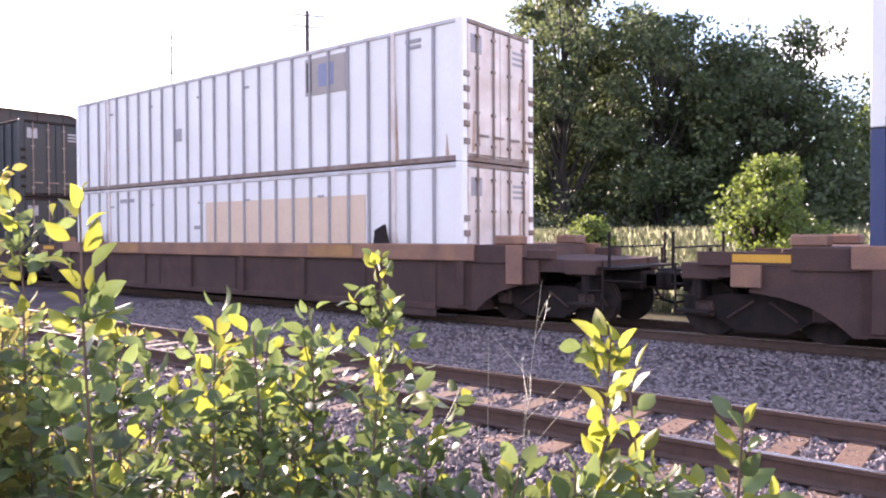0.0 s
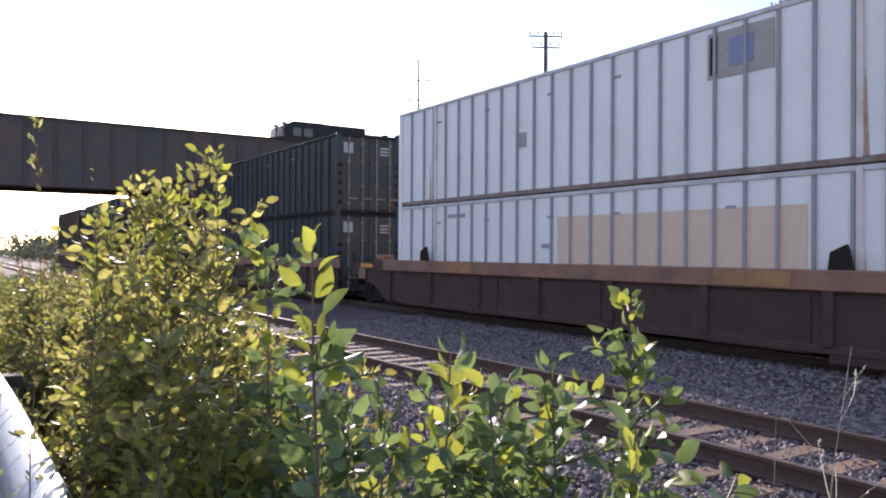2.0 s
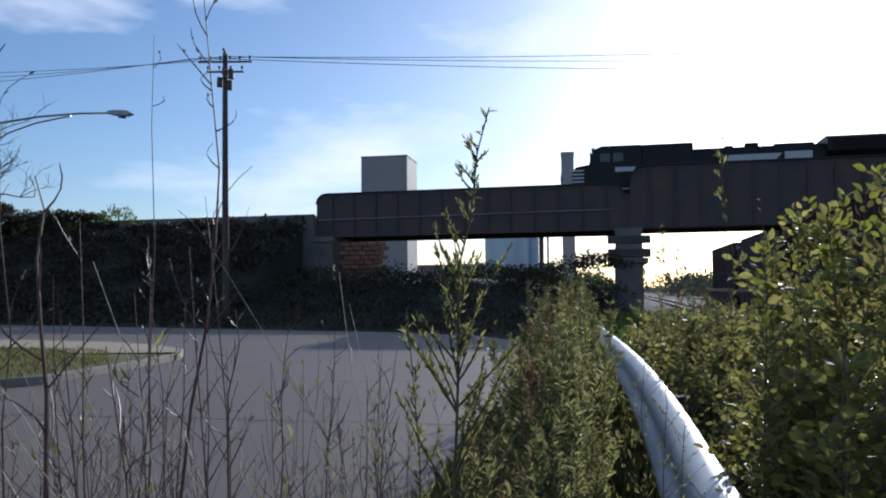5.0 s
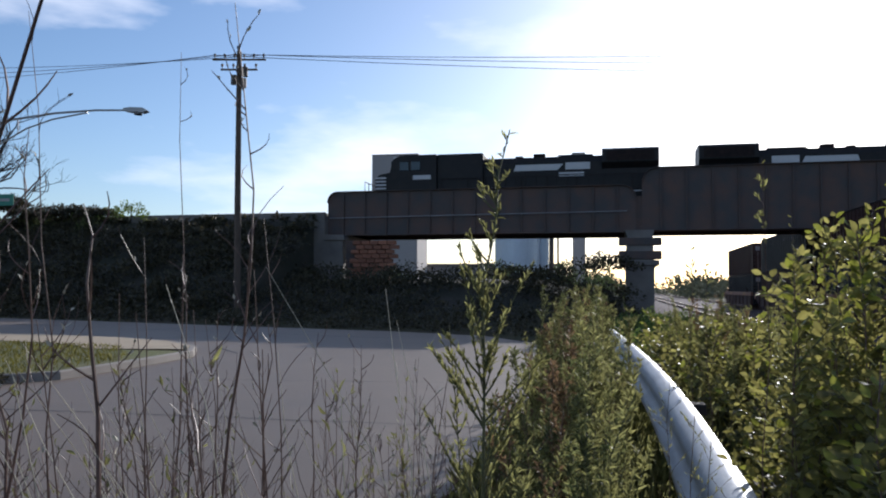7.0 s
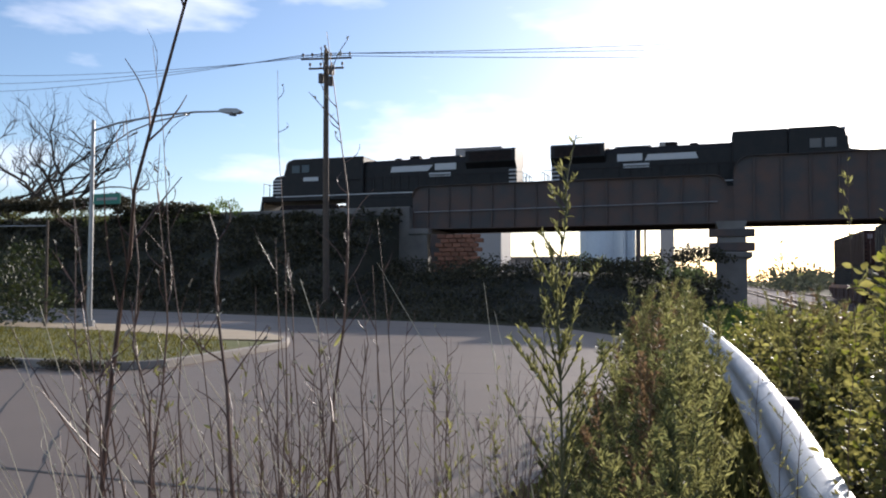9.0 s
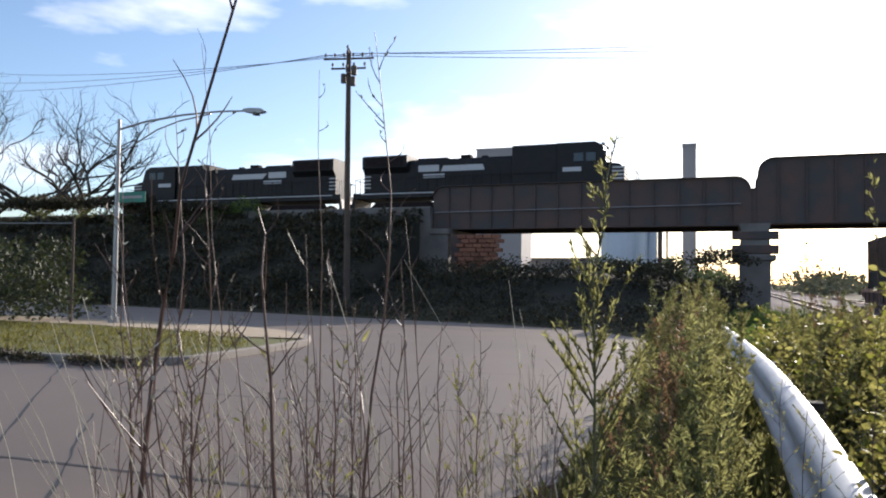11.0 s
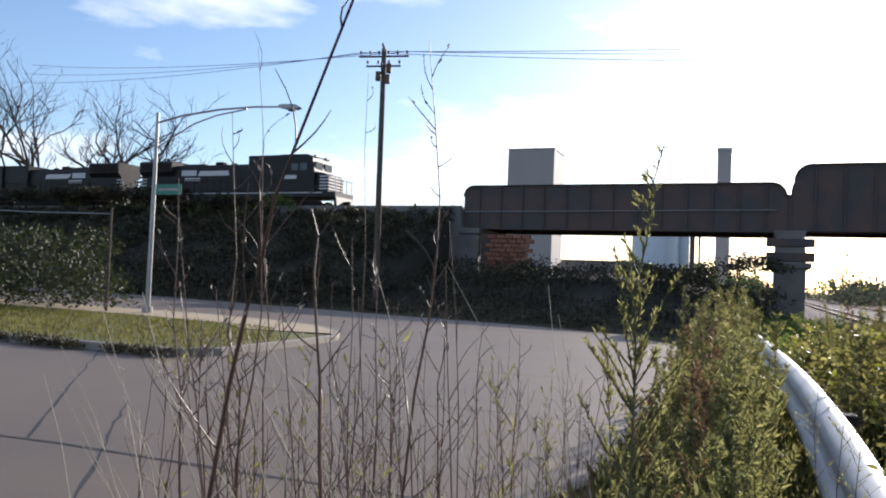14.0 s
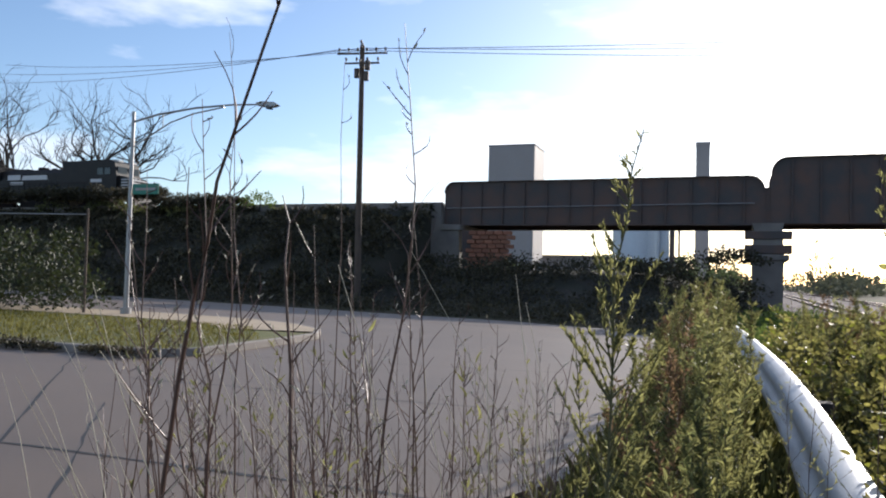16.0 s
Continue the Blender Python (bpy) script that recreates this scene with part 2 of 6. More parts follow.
def box(x0, x1, y0, y1, z0, z1, bevel=0.0, bm=None):
    bm = bm or bmesh.new()
    made = bmesh.ops.create_cube(bm, size=1.0, matrix=Matrix.LocRotScale(((x0 + x1) / 2, (y0 + y1) / 2, (z0 + z1) / 2), None, (x1 - x0, y1 - y0, z1 - z0)))
    if bevel:
        edges = list({e for v in made["verts"] for e in v.link_edges})
        bmesh.ops.bevel(bm, geom=edges, offset=bevel, segments=1, affect="EDGES")
    return bm


def tube(points, radii, sides=8, bm=None):
    """A tapered tube along points."""
    bm = bm or bmesh.new()
    points = [Vector(p) for p in points]
    rings = []
    for i, p in enumerate(points):
        d = (points[min(i + 1, len(points) - 1)] - points[max(i - 1, 0)]).normalized()
        side = d.cross(Vector((0, 0, 1)) if abs(d.z) < 0.9 else Vector((1, 0, 0))).normalized()
        up = side.cross(d)
        r = radii[i] if isinstance(radii, (list, tuple)) else radii
        rings.append([bm.verts.new(p + r * (math.cos(2 * math.pi * k / sides) * side + math.sin(2 * math.pi * k / sides) * up)) for k in range(sides)])
    for a, b in zip(rings, rings[1:]):
        for k in range(sides):
            bm.faces.new((a[k], a[(k + 1) % sides], b[(k + 1) % sides], b[k]))
    bm.faces.new(rings[0][::-1])
    bm.faces.new(rings[-1])
    return bm


def disc(x, y, z, r, depth, axis="x", sides=24, bm=None):
    bm = bm or bmesh.new()
    turn = {"x": Euler((0, radians(90), 0)), "y": Euler((radians(90), 0, 0)), "z": Euler((0, 0, 0))}[axis]
    bmesh.ops.create_cone(bm, cap_ends=True, segments=sides, radius1=r, radius2=r, depth=depth, matrix=Matrix.LocRotScale((x, y, z), turn, None))
    return bm


def prism(outline, axis, a, b, bm=None):
    """An outline of (u, v) points drawn from a to b along an axis."""
    bm = bm or bmesh.new()
    put = {"x": lambda u, v, w: (w, u, v), "y": lambda u, v, w: (u, w, v), "z": lambda u, v, w: (u, v, w)}[axis]
    lo, hi = ([bm.verts.new(put(u, v, w)) for u, v in outline] for w in (a, b))
    n = len(outline)
    for k in range(n):
        bm.faces.new((lo[k], lo[(k + 1) % n], hi[(k + 1) % n], hi[k]))
    bm.faces.new(lo[::-1])
    bm.faces.new(hi)
    bmesh.ops.recalc_face_normals(bm, faces=bm.faces)
    return bm


rng = np.random.default_rng(7)


def unit(n, r=None):
    v = (r or rng).normal(size=(n, 3))
    return v / np.linalg.norm(v, axis=1, keepdims=True)


def leaves_mesh(name, centres, length, mat, parent, aspect=0.55, along=None, r=None, label="", folded=True):
    """One mesh of many leaves: pointed ovals, folded along the midrib. along: the way each leaf points."""
    r = r or rng
    c = np.asarray(centres, float)
    n = len(c)
    d = unit(n, r) if along is None else np.asarray(along, float)
    d = d / (np.linalg.norm(d, axis=1, keepdims=True) + 1e-9)
    s = np.cross(d, unit(n, r))
    s = s / (np.linalg.norm(s, axis=1, keepdims=True) + 1e-9)
    u = np.cross(s, d)
    ln = (length * r.uniform(0.65, 1.25, n))[:, None]
    w = ln * aspect * 0.5
    if folded:
        half = ((0.10, 0.42, 0.04), (0.28, 0.88, 0.09), (0.50, 1.0, 0.08), (0.70, 0.80, 0.03), (0.87, 0.42, -0.05))
        prof = ((0.0, 0.0, 0.0), *half, (1.0, 0.0, -0.13), *((a, -b, h) for a, b, h in half[::-1]), (0.30, 0.0, 0.0), (0.68, 0.0, -0.03))
        bend = r.uniform(-0.9, 1.6, (n, 1))
        verts = np.stack([c + d * ln * a + s * w * b + u * ln * (h - 0.22 * bend * a * a) for a, b, h in prof], 1).reshape(-1, 3)
        faces = [(0, 1, 12), (1, 2, 12), (2, 3, 12), (3, 13, 12), (3, 4, 13), (4, 5, 13), (5, 6, 13), (6, 7, 13), (7, 8, 13), (8, 9, 13), (9, 12, 13), (9, 10, 12), (10, 11, 12), (11, 0, 12)]
        k = 14
    else:
        prof = ((0.0, 0.0, 0.0), (0.5, 1.0, 0.1), (1.0, 0.0, -0.05), (0.5, -1.0, 0.1))
        verts = np.stack([c + d * ln * a + s * w * b + u * ln * h for a, b, h in prof], 1).reshape(-1, 3)
        faces = [(0, 1, 2), (0, 2, 3)]
        k = 4
    f = (np.arange(n)[:, None, None] * k + np.array(faces)[None]).reshape(-1, 3)
    me = bpy.data.meshes.new(name)
    me.vertices.add(len(verts))
    me.vertices.foreach_set("co", verts.ravel().astype(np.float32))
    me.loops.add(f.size)
    me.loops.foreach_set("vertex_index", f.ravel().astype(np.int32))
    me.polygons.add(len(f))
    me.polygons.foreach_set("loop_start", np.arange(0, f.size, 3, dtype=np.int32))
    me.update(calc_edges=True)
    me.validate()
    me.materials.append(mat)
    if folded:
        me.shade_smooth()
    ob = new(name, me)
    if parent is not None:
        ob.parent = parent
    if label:
        tagged(ob, label)
    return ob


def smoothstep(a, b, x):
    t = min(1.0, max(0.0, (x - a) / (b - a)))
    return t * t * (3 - 2 * t)


# ---- ground ----
RAIL_Z = -0.09
TRACK_NEAR, TRACK_FAR = 6.82, 13.35


def ground_z(x, y):
    z = -0.03 - 0.45 * smoothstep(0.9, 3.2, x)
    if -1.4 < x < 1.2 and y < 26:
        z += 0.03 * smoothstep(-1.4, -0.6, x)
    z += 0.25 * smoothstep(17, 24, x) + 1.3 * smoothstep(24, 40, x)
    return z


def make_ground():
    xs = sorted(set([-2500, -900, -400, -200, -120, -80] + list(np.arange(-60, -2, 6.0)) + list(np.arange(-2, 6, 0.35)) + list(np.arange(6, 60, 4.0)) + [80, 120, 200, 400, 900, 2500]))
    ys = sorted(set([-900, -300, -120, -60] + list(np.arange(-40, 60, 3.0)) + [80, 110, 160, 260, 500, 1000, 2500]))
    bm = bmesh.new()
    grid = [[bm.verts.new((x, y, ground_z(x, y) + (0.03 * noise.noise((x * 0.7, y * 0.7, 0)) if 0.9 < x < 3 else 0))) for y in ys] for x in xs]
    for i in range(len(xs) - 1):
        for j in range(len(ys) - 1):
            bm.faces.new((grid[i][j], grid[i + 1][j], grid[i + 1][j + 1], grid[i][j + 1]))
    tagged(link("ground", bm, M_soil, smooth=True), "dry weedy soil between road and railway", "ground", kind="structure")


def make_road():
    far = [(-200, 62), (-90, 44), (-50, 37.5), (-32.2, 33.9), (-20.7, 31.2), (-13.8, 29.4), (-8.5, 28.2), (-4.6, 26.4), (-2.6, 23.5), (-1.5, 20), (-1.1, 16), (-1.15, 10), (-1.4, 6.2), (-2.2, 4.2), (-2.9, 2), (-3.2, -14)]
    outline = far + [(-200, -14)]
    bm = bmesh.new()
    top = [bm.verts.new((x, y, 0.0)) for x, y in outline]
    low = [bm.verts.new((x, y, -0.2)) for x, y in outline]
    bm.faces.new(top[::-1])
    for k in range(len(outline)):
        q = (k + 1) % len(outline)
        bm.faces.new((top[k], top[q], low[q], low[k]))
    bmesh.ops.recalc_face_normals(bm, faces=bm.faces)
    road = tagged(link("road", bm, M_concrete), "worn pale concrete road with tarred joints", "road", kind="structure")
    # tarred joints of the slabs, a little proud
    r = random.Random(3)

    def seam(x0, y0, x1, y1, w=0.025):
        pts = [Vector((x0 + (x1 - x0) * k / 14, y0 + (y1 - y0) * k / 14, 0)) for k in range(15)]
        n = Vector((-(y1 - y0), x1 - x0, 0)).normalized()
        bm = bmesh.new()
        rows = []
        for p in pts:
            off, ww = r.uniform(-0.025, 0.025), w * r.uniform(0.5, 1.5)
            rows.append([bm.verts.new(p + n * (off + ww) + Vector((0, 0, 0.004))), bm.verts.new(p + n * (off - ww) + Vector((0, 0, 0.004)))])
        for a, b in zip(rows, rows[1:]):
            bm.faces.new((a[0], a[1], b[1], b[0]))
        part("joint", bm, M_joint, road)
    seam(-9.0, 4.95, -0.9, 5.2)
    seam(-12.1, 11.15, -6.5, 5.05, 0.014)
    seam(-7.3, 7.1, -4.2, 3.5, 0.012)
    seam(-8.6, 8.9, -1.0, 9.2, 0.015)
    seam(-10.7, 19.1, -9.4, 17.7, 0.05)
    seam(-9.6, 12.2, -1.1, 13.6, 0.012)
    seam(-30, 29.3, -7.5, 24.4)
    for x in (-26, -19.5, -12.5):
        seam(x, 25.5 - x * 0.18, x - 0.8, 30 - x * 0.12, 0.02)
    return road


ISLAND = [(-70, 22.5), (-40, 21.8), (-26, 21.3), (-18, 20.9), (-14.5, 20.3), (-12.2, 19.3), (-10.7, 18.0), (-9.95, 16.6), (-9.8, 14.8), (-9.75, 13.0), (-9.75, 11.9), (-10.4, 11.15), (-14, 11.0), (-22, 11.4), (-40, 12.5), (-70, 14.5)]


def make_island():
    c = Vector((-26, 16.5, 0))

    def shrink(d):
        out = []
        n = len(ISLAND)
        for k in range(n):
            a, b, e = (Vector((*ISLAND[q % n], 0)) for q in (k - 1, k, k + 1))
            t = (e - a).normalized()
            nn = Vector((-t.y, t.x, 0))
            if nn.dot(c - b) < 0:
                nn = -nn
            out.append(b + nn * d)
        return out
    ring_out, ring_in = shrink(0), shrink(0.16)
    bm = bmesh.new()
    n = len(ISLAND)
    lo = [bm.verts.new((p.x, p.y, -0.02)) for p in ring_out]
    mid = [bm.verts.new((p.x, p.y, 0.13)) for p in shrink(0.02)]
    hi = [bm.verts.new((p.x, p.y, 0.15)) for p in shrink(0.04)]
    inn = [bm.verts.new((p.x, p.y, 0.15)) for p in ring_in]
    for a, b in ((lo, mid), (mid, hi), (hi, inn)):
        for k in range(n):
            bm.faces.new((a[k], a[(k + 1) % n], b[(k + 1) % n], b[k]))
    bmesh.ops.recalc_face_normals(bm, faces=bm.faces)
    tagged(link("kerb", bm, M_kerb), "worn concrete kerb round a grass island", "kerb", kind="structure")
    bm = bmesh.new()
    vs = [bm.verts.new((p.x, p.y, 0.14)) for p in ring_in]
    bm.faces.new(vs)
    bmesh.ops.recalc_face_normals(bm, faces=bm.faces)
    if bm.faces[0].normal.z < 0:
        bm.faces[0].normal_flip()
    tagged(link("lawn", bm, M_lawn), "short yellow-green lawn on the traffic island", "lawn", kind="structure")
    # the footway round the far side of the island
    bm = bmesh.new()
    a = [p for p in shrink(0.17)[:8]]
    b = [p for p in shrink(2.6)[:8]]
    b[-1] = a[-1] + Vector((-0.15, 0.3, 0))
    va = [bm.verts.new((p.x, p.y, 0.155)) for p in a]
    vb = [bm.verts.new((p.x, p.y, 0.155)) for p in b]
    for k in range(7):
        bm.faces.new((va[k], va[k + 1], vb[k + 1], vb[k]))
    bmesh.ops.recalc_face_normals(bm, faces=bm.faces)
    if bm.faces[:][0].normal.z < 0:
        bmesh.ops.reverse_faces(bm, faces=bm.faces)
    tagged(link("pavement", bm, M_footway), "pale concrete footway along the island", "pavement", kind="structure")
    # grass blades of the lawn
    r = np.random.default_rng(11)
    n = 11000
    x = r.uniform(-28, -9.9, n)
    y = r.uniform(11.2, 18.6, n)
    keep = (y < 17.5 + (-14 - x) * 0.06) & (x < -10.0 - 0.8 * np.maximum(0, y - 14.2)) & (y > 11.3 + 0.04 * (-14 - x))
    p = np.stack([x, y, np.full(n, 0.13)], 1)[keep]
    up = np.stack([r.normal(0, 0.5, len(p)), r.normal(0, 0.5, len(p)), np.ones(len(p))], 1)
    tagged(leaves_mesh("lawn_grass", p, 0.12, M_blade, None, 0.14, up, r, folded=False), "short dry grass blades on the island", "grass", kind="stuff")


def ballast_z(x):
    """Top of the stone bed across the tracks."""
    z = -0.52
    z += 0.26 * smoothstep(2.6, 4.9, x)
    z -= 0.035 * (smoothstep(5.3, 5.6, x) - smoothstep(8.0, 8.4, x))
    z -= 0.10 * smoothstep(8.4, 9.3, x) - 0.10 * smoothstep(10.6, 11.6, x)
    z -= 0.35 * smoothstep(15.2, 17.6, x)
    return z


def make_tracks():
    bm = bmesh.new()
    xs = np.arange(2.4, 18.2, 0.3)
    ys = list(np.arange(-25, 40, 0.6)) + list(np.arange(40, 200, 6.0)) + [260, 400, 700]
    grid = [[bm.verts.new((x, y, ballast_z(x) + 0.03 * noise.noise((x * 3, y * 3, 1)))) for y in ys] for x in xs]
    for i in range(len(xs) - 1):
        for j in range(len(ys) - 1):
            bm.faces.new((grid[i][j], grid[i + 1][j], grid[i + 1][j + 1], grid[i][j + 1]))
    tagged(link("ballast_bed", bm, M_ballast, smooth=True), "grey crushed-stone ballast under two tracks", "ballast", kind="structure")
    # loose stones
    r = np.random.default_rng(5)
    n = 70000
    y = -3 + 23 * r.random(n) ** 1.3
    x = np.where(r.random(n) < 0.7, r.uniform(2.7, 9.0, n), r.uniform(9.0, 12.4, n))
    x[:7000], y[:7000] = r.uniform(14.4, 18.0, 7000), r.uniform(2, 16, 7000)
    c = np.stack([x, y, np.array([ballast_z(v) for v in x]) + 0.012], 1)
    octa = np.array([(1, 0, 0), (-1, 0, 0), (0, 1, 0), (0, -1, 0), (0, 0, 1), (0, 0, -1)], float)
    tri = np.array([(0, 2, 4), (2, 1, 4), (1, 3, 4), (3, 0, 4), (2, 0, 5), (1, 2, 5), (3, 1, 5), (0, 3, 5)])
    size = r.uniform(0.016, 0.04, (n, 1, 3)) * np.array([1.2, 1.2, 0.85])
    ang = r.uniform(0, 6.28, n)
    rot = np.stack([np.stack([np.cos(ang), -np.sin(ang), 0 * ang], 1), np.stack([np.sin(ang), np.cos(ang), 0 * ang], 1), np.tile([0, 0, 1.0], (n, 1))], 1)
    v = octa[None] * size + r.normal(0, 0.006, (n, 6, 3))
    v = np.einsum("nij,nkj->nki", rot, v) + c[:, None]
    me = bpy.data.meshes.new("ballast_stones")
    me.from_pydata(v.reshape(-1, 3).tolist(), [], (np.arange(n)[:, None, None] * 6 + tri[None]).reshape(-1, 3).tolist())
    me.materials.append(M_stone)
    tagged(new("ballast_stones", me), "loose grey and mauve crushed stones", "ballast", kind="stuff")

    profile = [(-0.07, -0.17), (-0.07, -0.155), (-0.012, -0.135), (-0.012, -0.045), (-0.036, -0.035), (-0.036, -0.004), (0.036, -0.004), (0.036, -0.035), (0.012, -0.045), (0.012, -0.135), (0.07, -0.155), (0.07, -0.17)]
    for xc, label in ((TRACK_NEAR, "empty railway track with rusty rails and worn wooden ties"), (TRACK_FAR, "railway track under the freight train")):
        track = thing("track", label, "railway track", pose(xc, 0, RAIL_Z), group="railway tracks", kind="structure")
        for s in (-0.7525, 0.7525):
            part("rail", prism([(u + s, v) for u, v in profile], "y", -40, 600), M_rail_side, track, "rust-brown steel rail")
            part("rail_head", box(s - 0.034, s + 0.034, -40, 600, -0.004, 0.004), M_rail_top, track, "polished rail top")
        tie = part("tie", box(-1.3, 1.3, -0.115, 0.115, -0.34, -0.17, 0.012), M_tie, track)
        tie.location.y = -5.0
        rr = random.Random(8)
        for k in range(1, 118):
            again("tie", tie, pose(rr.uniform(-0.04, 0.04), -5.0 + 0.53 * k + rr.uniform(-0.03, 0.03), rr.uniform(-0.015, 0.01), 0, rr.uniform(-0.6, 0.6), rr.uniform(-1.5, 1.5)), track)
        plate = part("tie_plate", box(-0.15, 0.15, -0.09, 0.09, -0.172, -0.160, 0.004), M_rail_side, track)
        plate.matrix_basis = pose(-0.7525, -5.0, 0)
        for k in range(0, 60):
            for s in (-0.7525, 0.7525):
                if k or s > 0:
                    again("tie_plate", plate, pose(s, -5.0 + 0.53 * k, 0.0), track)


# ---- bridge and banks ----
BRIDGE_Y = 51.0
DECK_Z = 6.55      # top of the rails on the bridge


def rounded_girder(x0, x1, z0, z1, r0, r1):
    pts = [(x0, z0), (x1, z0)]
    for k in range(7):
        a = math.pi / 2 * k / 6
        pts.append((x1 - r1 + r1 * math.cos(a), z1 - r1 + r1 * math.sin(a)))
    for k in range(7):
        a = math.pi / 2 * k / 6
        pts.append((x0 + r0 - r0 * math.sin(a), z1 - r0 + r0 * math.cos(a)))
    return pts


def make_bridge():
    bridge = thing("railway_bridge", "dark rusty steel plate-girder railway bridge on concrete piers", "bridge", kind="structure")
    for y in (BRIDGE_Y, BRIDGE_Y + 5.2):
        for x0, x1, z0, z1, r0, r1 in ((-20.2, 1.1, 5.38, 8.42, 0.75, 0.9), (1.45, 24.5, 5.48, 9.52, 1.0, 1.0)):
            g = part("girder", prism(rounded_girder(x0, x1, z0, z1, r0, r1), "y", y, y + 0.06), M_girder, bridge, "riveted steel plate girder with rounded ends")
            part("bottom_flange", box(x0, x1, y - 0.2, y + 0.26, z0 - 0.05, z0 + 0.02), M_girder, g)
            cap = rounded_girder(x0, x1, z0, z1, r0, r1)[2:]
            bm = bmesh.new()
            rows = [[bm.verts.new((u, y + w, v + 0.03)) for w in (-0.2, 0.26)] for u, v in cap]
            low = [[bm.verts.new((u, y + w, v - 0.01)) for w in (-0.2, 0.26)] for u, v in cap]
            for a, b, c, d in zip(rows, rows[1:], low, low[1:]):
                bm.faces.new((a[0], a[1], b[1], b[0]))
                bm.faces.new((c[1], c[0], d[0], d[1]))
                bm.faces.new((a[0], b[0], d[0], c[0]))
                bm.faces.new((b[1], a[1], c[1], d[1]))
            part("top_flange", bm, M_girder, g)
            n = int((x1 - x0) / 1.55)
            stiff = part("stiffener", box(-0.05, 0.05, -0.13, -0.002, z0 + 0.02, z1 - 0.12, 0.01), M_girder, g)
            stiff.location = (x0 + 1.2, y, 0)
            for k in range(1, n):
                again("stiffener", stiff, pose(x0 + 1.2 + (x1 - x0 - 2.4) * k / (n - 1), y, 0), g)
    part("end_plate", box(0.95, 1.65, BRIDGE_Y + 0.1, BRIDGE_Y + 0.2, 5.4, 7.7), M_girder, bridge)
    part("conduit", tube([(-20, BRIDGE_Y - 0.24, 6.55), (-10, BRIDGE_Y - 0.24, 6.62), (0.5, BRIDGE_Y - 0.24, 6.70)], 0.035, 6), M_lamp_metal, bridge, "thin pale conduit along the girder")
    part("deck", box(-20.2, 24.5, BRIDGE_Y + 0.06, BRIDGE_Y + 5.2, 5.7, 6.25), M_girder, bridge)
    for y in (52.55, 54.05):
        part("bridge_rail", box(-160, 160, y - 0.035, y + 0.035, 6.38, DECK_Z), M_rail_side, bridge)
    tie = part("bridge_tie", box(-0.12, 0.12, 51.9, 54.7, 6.2, 6.38), M_tie, bridge)
    tie.location.x = -60
    for k in range(1, 120):
        again("bridge_tie", tie, pose(-60 + 0.75 * k, 0, 0), bridge)
    # pier between road and tracks
    pier = part("pier", prism([(0.45, -0.5), (2.15, -0.5), (2.2, 3.2), (2.1, 5.0), (2.2, 5.45), (0.35, 5.45), (0.5, 5.0), (0.4, 3.2)], "y", BRIDGE_Y - 0.35, BRIDGE_Y + 5.6), M_old_concrete, bridge, "stained concrete pier")
    for z0, z1, w in ((4.45, 4.95, 0.45), (3.55, 4.1, 0.45)):
        part("pier_bracket", box(0.4 - w, 2.2 + w, BRIDGE_Y - 0.45, BRIDGE_Y + 0.1, z0, z1, 0.03), M_girder, pier, "dark projecting beam end")
    part("pier_cap", box(0.0, 2.5, BRIDGE_Y - 0.5, BRIDGE_Y + 5.8, 3.15, 3.5, 0.04), M_old_concrete, pier)
    # abutment at the near-side bank
    ab = part("abutment", prism([(-23.2, -0.5), (-18.6, -0.5), (-18.9, 5.35), (-20.2, 5.38), (-20.25, 6.9), (-23.2, 6.9)], "y", BRIDGE_Y - 0.6, BRIDGE_Y + 6), M_old_concrete, bridge, "grey weathered concrete abutment")
    part("bridge_seat", box(-20.2, -18.7, BRIDGE_Y - 0.75, BRIDGE_Y + 6, 4.95, 5.34, 0.04), M_old_concrete, ab)
    # brick cribbing below the abutment, stepped courses
    crib = thing("brick_wall", "stepped wall of rust-orange brick courses below the abutment", "wall", kind="structure")
    brick = part("brick", box(-0.29, 0.29, -0.16, 0.16, -0.135, 0.135, 0.03), M_crib, crib)
    brick.location = (-18.4, 50.0, 0.4)
    rr = random.Random(4)
    for row in range(15):
        z = 0.4 + row * 0.31
        x0 = -18.45 + row * 0.06
        for k in range(5):
            if row == 0 and k == 0:
                continue
            again("brick", brick, pose(x0 + 0.62 * k + (0.3 if row % 2 else 0), 50.0 + rr.uniform(-0.06, 0.06), z, 0, rr.uniform(-1.5, 1.5), rr.uniform(-3, 3)), crib)
    part("core", box(-18.5, -15.4, 50.15, 50.8, -0.4, 4.9), M_girder, crib)
    # abutment beyond the tracks
    part("abutment", prism([(20.3, -0.5), (40, -0.5), (40, 9.0), (24.6, 9.0), (24.5, 5.45), (20.3, 5.4)], "y", BRIDGE_Y - 0.6, BRIDGE_Y + 6), M_old_concrete, bridge)


